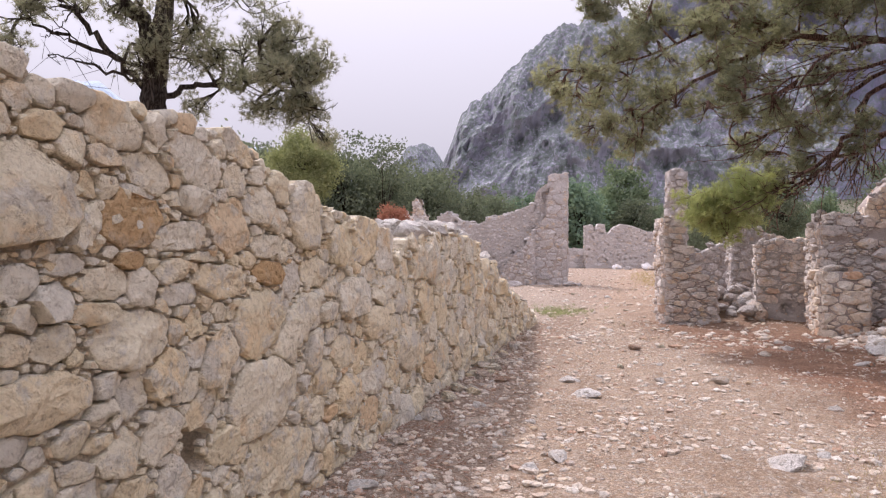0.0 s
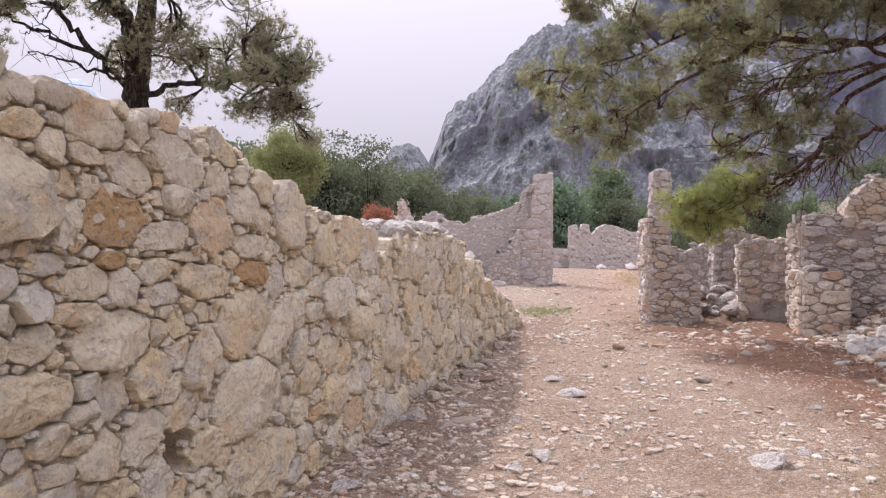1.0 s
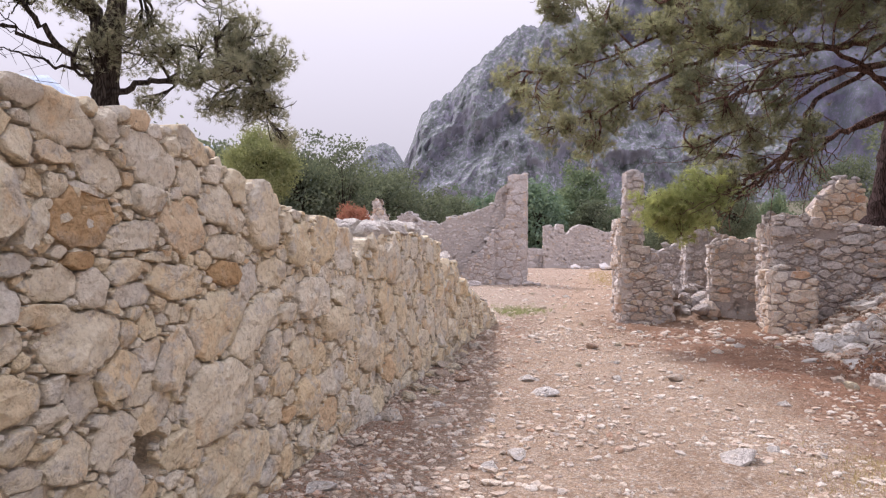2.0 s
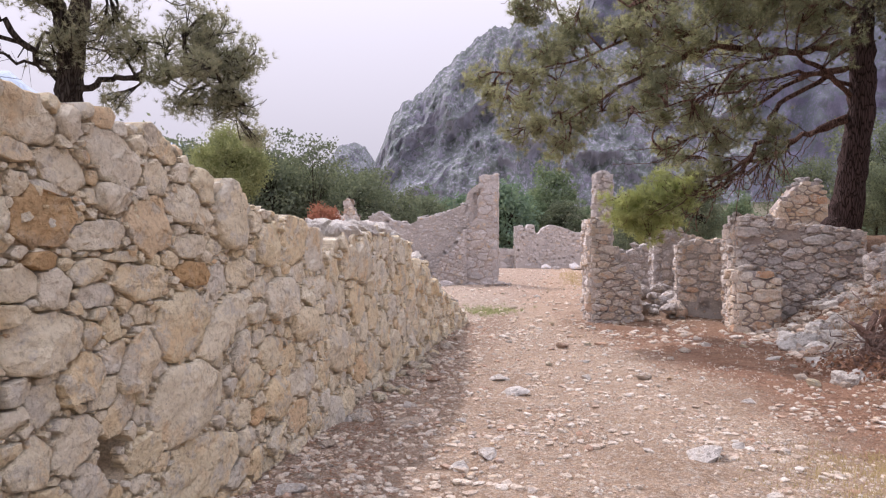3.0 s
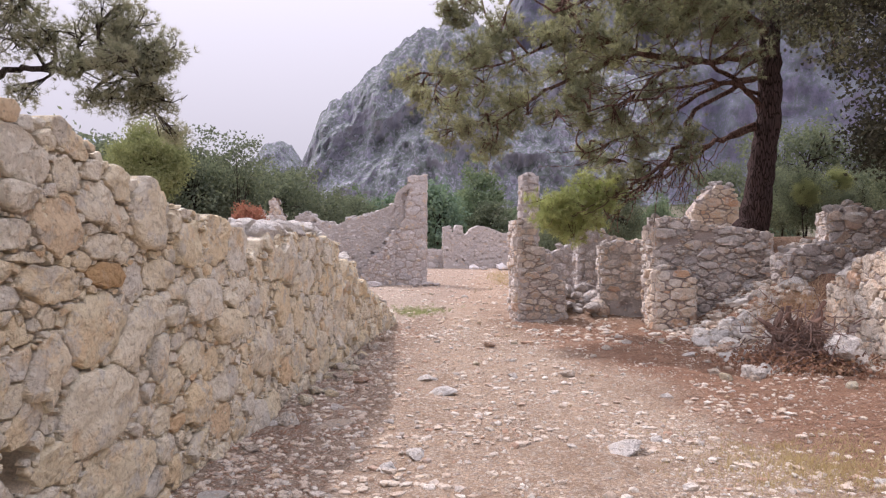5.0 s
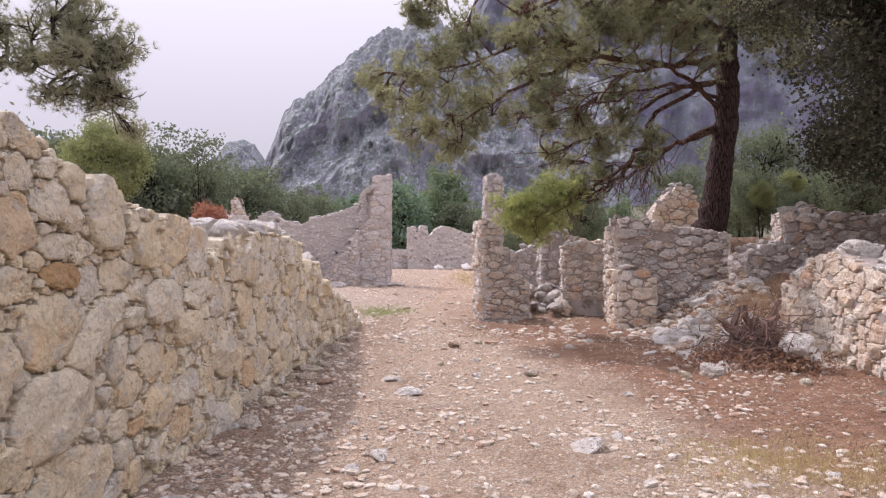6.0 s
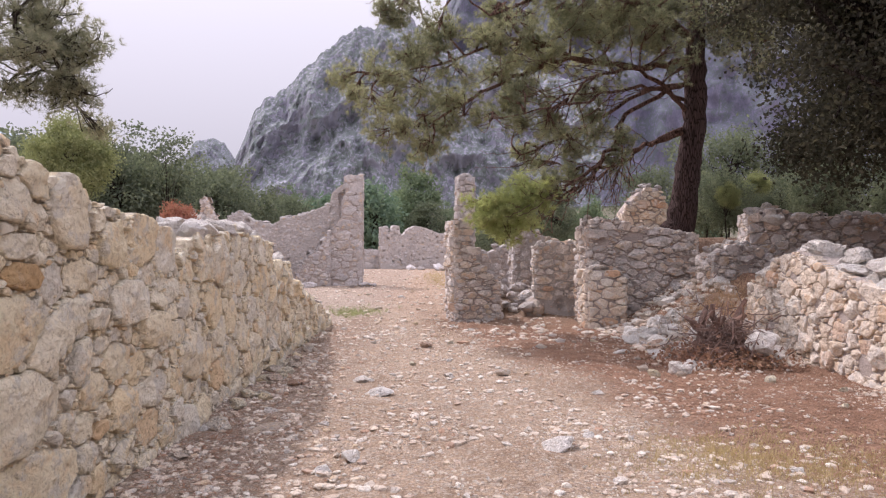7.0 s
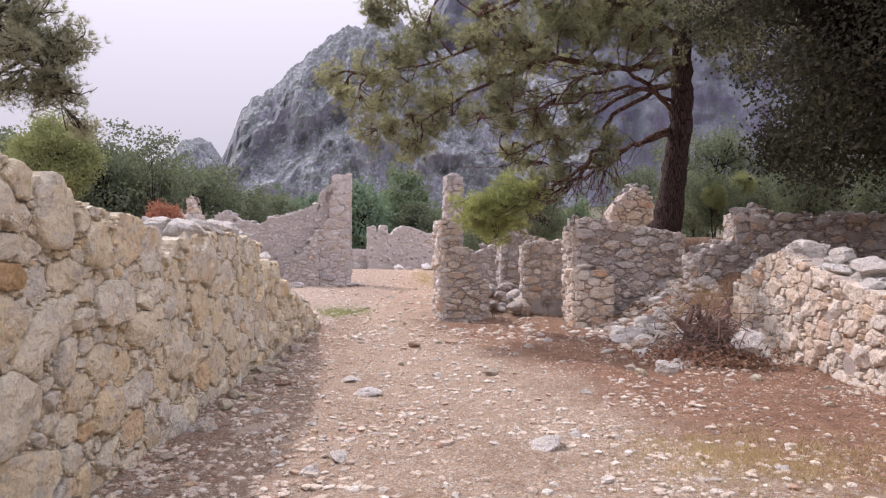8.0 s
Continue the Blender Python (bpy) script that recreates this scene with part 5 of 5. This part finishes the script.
def gravel(name, label, count, xs, ys, low, high, seed, material, lean=0.0, tiny=False):
    """A layer of small angular pebbles on the ground."""
    rng = np.random.default_rng(seed)
    bm = bmesh.new()
    if tiny:
        bmesh.ops.create_cone(bm, segments=4, cap_ends=True, cap_tris=True, radius1=0.6, radius2=0.3, depth=0.8)
        bmesh.ops.triangulate(bm, faces=bm.faces)
    else:
        bmesh.ops.create_icosphere(bm, subdivisions=1, radius=0.5)
    bv, bf = np.array([v.co for v in bm.verts]), np.array([[v.index for v in f.verts] for f in bm.faces])
    bm.free()
    x = rng.uniform(*xs, count)
    y = ys[0] + (ys[1] - ys[0]) * rng.uniform(0, 1, count) ** 1.7
    patch = np.array([noise.noise(Vector((a * 0.9, b * 0.9, seed))) for a, b in zip(x, y)])
    keep = rng.uniform(-0.55, 0.6, count) < patch + lean * smooth(3.2, 4.6, x + 0.26 * y) * -1
    x, y = x[keep], y[keep]
    n = len(x)
    s = low + (high - low) * rng.uniform(0, 1, n) ** 2.7
    turn = rng.uniform(0, 6.3, n)
    shape = bv[None] * (1 + rng.normal(0, 0.17, (n, len(bv), 1)))
    shape = shape * np.stack([s * rng.uniform(0.9, 1.7, n), s, s * rng.uniform(0.45, 0.8, n)], 1)[:, None]
    c, t = np.cos(turn)[:, None], np.sin(turn)[:, None]
    px, py = shape[..., 0] * c - shape[..., 1] * t, shape[..., 0] * t + shape[..., 1] * c
    z = ground_height(x, y)
    v = np.stack([px + x[:, None], py + y[:, None], shape[..., 2] + z[:, None] + 0.07 * s[:, None]], -1).reshape(-1, 3)
    f = (bf[None] + (np.arange(n) * len(bv))[:, None, None]).reshape(-1, 3)
    return tagged(new(name, quick_mesh(name, v, f, material)), label, "gravel", kind="stuff")


gravel("gravel", "loose pale gravel and limestone chips on the path", 21000, (-2.2, 5.4), (2.6, 16), 0.012, 0.085, 31, loose_stone, 0.3)
gravel("fine_gravel", "fine pale grit and pebbles on the path", 50000, (-2.2, 5.4), (2.6, 14), 0.006, 0.035, 35, loose_stone, 0.1, tiny=True)
gravel("fine_gravel", "thin pale grit where the path begins", 9000, (-2.0, 5.4), (2.7, -6.0), 0.008, 0.05, 36, loose_stone, 0.2, tiny=True)
gravel("gravel", "loose stones scattered farther along the way", 6000, (-6, 5.0), (12, 56), 0.03, 0.16, 32, loose_stone)
gravel("rubble_chips", "broken stone chips along the foot of the wall", 5000, (-2.2, -1.2), (2.6, 14), 0.012, 0.075, 33, loose_stone)
gravel("rubble_chips", "stone chips between tumbled rubble", 4500, (3.4, 5.6), (9.4, 14.5), 0.03, 0.17, 34, loose_stone)


# ---- grass, dead wood ----
def grass(name, label, count, centre, radius, height, material, seed, tuft=9):
    rng = np.random.default_rng(seed)
    c = np.array(centre) + rng.normal(0, 1, (count, 2)) * np.array(radius)
    at = np.repeat(c, tuft, 0) + rng.normal(0, 0.03, (count * tuft, 2))
    z = ground_height(at[:, 0], at[:, 1])
    root = np.column_stack([at, z])
    lean = rng.normal(0, 0.45, (len(at), 2))
    h = height * rng.uniform(0.4, 1.2, len(at))
    tip = root + np.column_stack([lean * h[:, None], h])
    side = unit(np.column_stack([rng.normal(size=(len(at), 2)), np.zeros(len(at))])) * 0.0035
    v = np.stack([root + side, root - side, tip], 1).reshape(-1, 3)
    return tagged(new(name, quick_mesh(name, v, np.arange(len(v)).reshape(-1, 3), material)), label, "grass", kind="stuff")


grass("dry_grass", "thin dry yellow grass on the bare ground", 1300, (2.7, 5.2), (0.6, 0.45), 0.045, green_grass, 71, 5)
grass("dry_grass", "tawny dry grass on the rubble heap", 170, (5.0, 11.8), (0.42, 0.5), 0.42, dry_grass, 72, 6)
grass("green_grass", "small patch of green grass by the wall's end", 260, (-2.0, 17.6), (0.35, 0.8), 0.10, lime_leaves, 73)
grass("dry_grass", "dry yellow grass along the far way", 300, (0.35, 39), (0.4, 5), 0.16, green_grass, 74)


def dead_brush():
    """A rotten stump with a tangle of dead branches."""
    rng = np.random.default_rng(81)
    thing = tagged(new("dead_brush"), "heap of dead brown branches round a rotten stump", "dead wood")
    thing.matrix_basis = Matrix.Translation((4.32, 9.75, 0.02))
    for i in range(11):
        w, r = rng.uniform(0, 6.3), rng.uniform(0.05, 0.34)
        a = np.array([r * math.cos(w), 0.4 + r * math.sin(w), 0.0])
        line = [a, a + [rng.normal(0, 0.05), rng.normal(0, 0.05), 0.3], a + [rng.normal(0.0, 0.2) + 0.5 * r * math.cos(w), rng.normal(0, 0.12), rng.uniform(0.35, 0.85)]]
        c = curve_through(line, 4, 0.02, i)
        part("stump_splinter", quick_mesh("stump_splinter", *tube(c, np.linspace(0.13, 0.025, len(c)), 8, 0.28, i), dead_wood), thing)
    bits = []
    for i in range(420):
        a = np.array([rng.normal(-0.03, 0.27), rng.normal(0.05, 0.3), abs(rng.normal(0, 0.28))])
        d = unit(rng.normal(size=3) * [1, 1, 0.55]) * rng.uniform(0.15, 0.5)
        b = a + d
        b[2] = max(b[2], 0.0)
        bits.append(tube([a, (a + b) / 2 + rng.normal(0, 0.04, 3), b], [0.011, 0.008, 0.003], 4))
    at = np.column_stack([rng.normal(-0.15, 0.4, 2600), rng.normal(-0.05, 0.36, 2600), abs(rng.normal(0, 0.09, 2600))])
    tagged(part("leaf_litter", quick_mesh("leaf_litter", *leaf_cards(at, 0.06, 0.02, rng), litter_leaves), thing), kind="stuff")
    tagged(part("branchwork", quick_mesh("branchwork", *joined(bits), dead_wood), thing), kind="stuff")


dead_brush()


def litter(name, label, count, xs, ys, seed, material):
    """Fallen needles and dead leaves lying flat on the ground."""
    rng = np.random.default_rng(seed)
    x, y = rng.uniform(*xs, count), rng.uniform(*ys, count)
    keep = (x + 0.26 * y + rng.normal(0, 0.35, count) > 3.9) | (x < -1.2 + rng.normal(0, 0.2, count))
    x, y = x[keep], y[keep]
    n = len(x)
    w = rng.uniform(0, 6.3, n)
    d = np.column_stack([np.cos(w), np.sin(w), rng.normal(0, 0.12, n)]) * rng.uniform(0.03, 0.11, n)[:, None]
    side = np.column_stack([-np.sin(w), np.cos(w), np.zeros(n)]) * rng.uniform(0.002, 0.008, n)[:, None]
    p = np.column_stack([x, y, ground_height(x, y) + 0.012])
    v = np.stack([p + side, p - side, p + d], 1).reshape(-1, 3)
    return tagged(new(name, quick_mesh(name, v, np.arange(3 * n).reshape(-1, 3), material)), label, "litter", kind="stuff")


litter("pine_litter", "brown fallen pine needles on the red earth", 60000, (-2.1, 6.0), (3, 16), 91, litter_leaves)
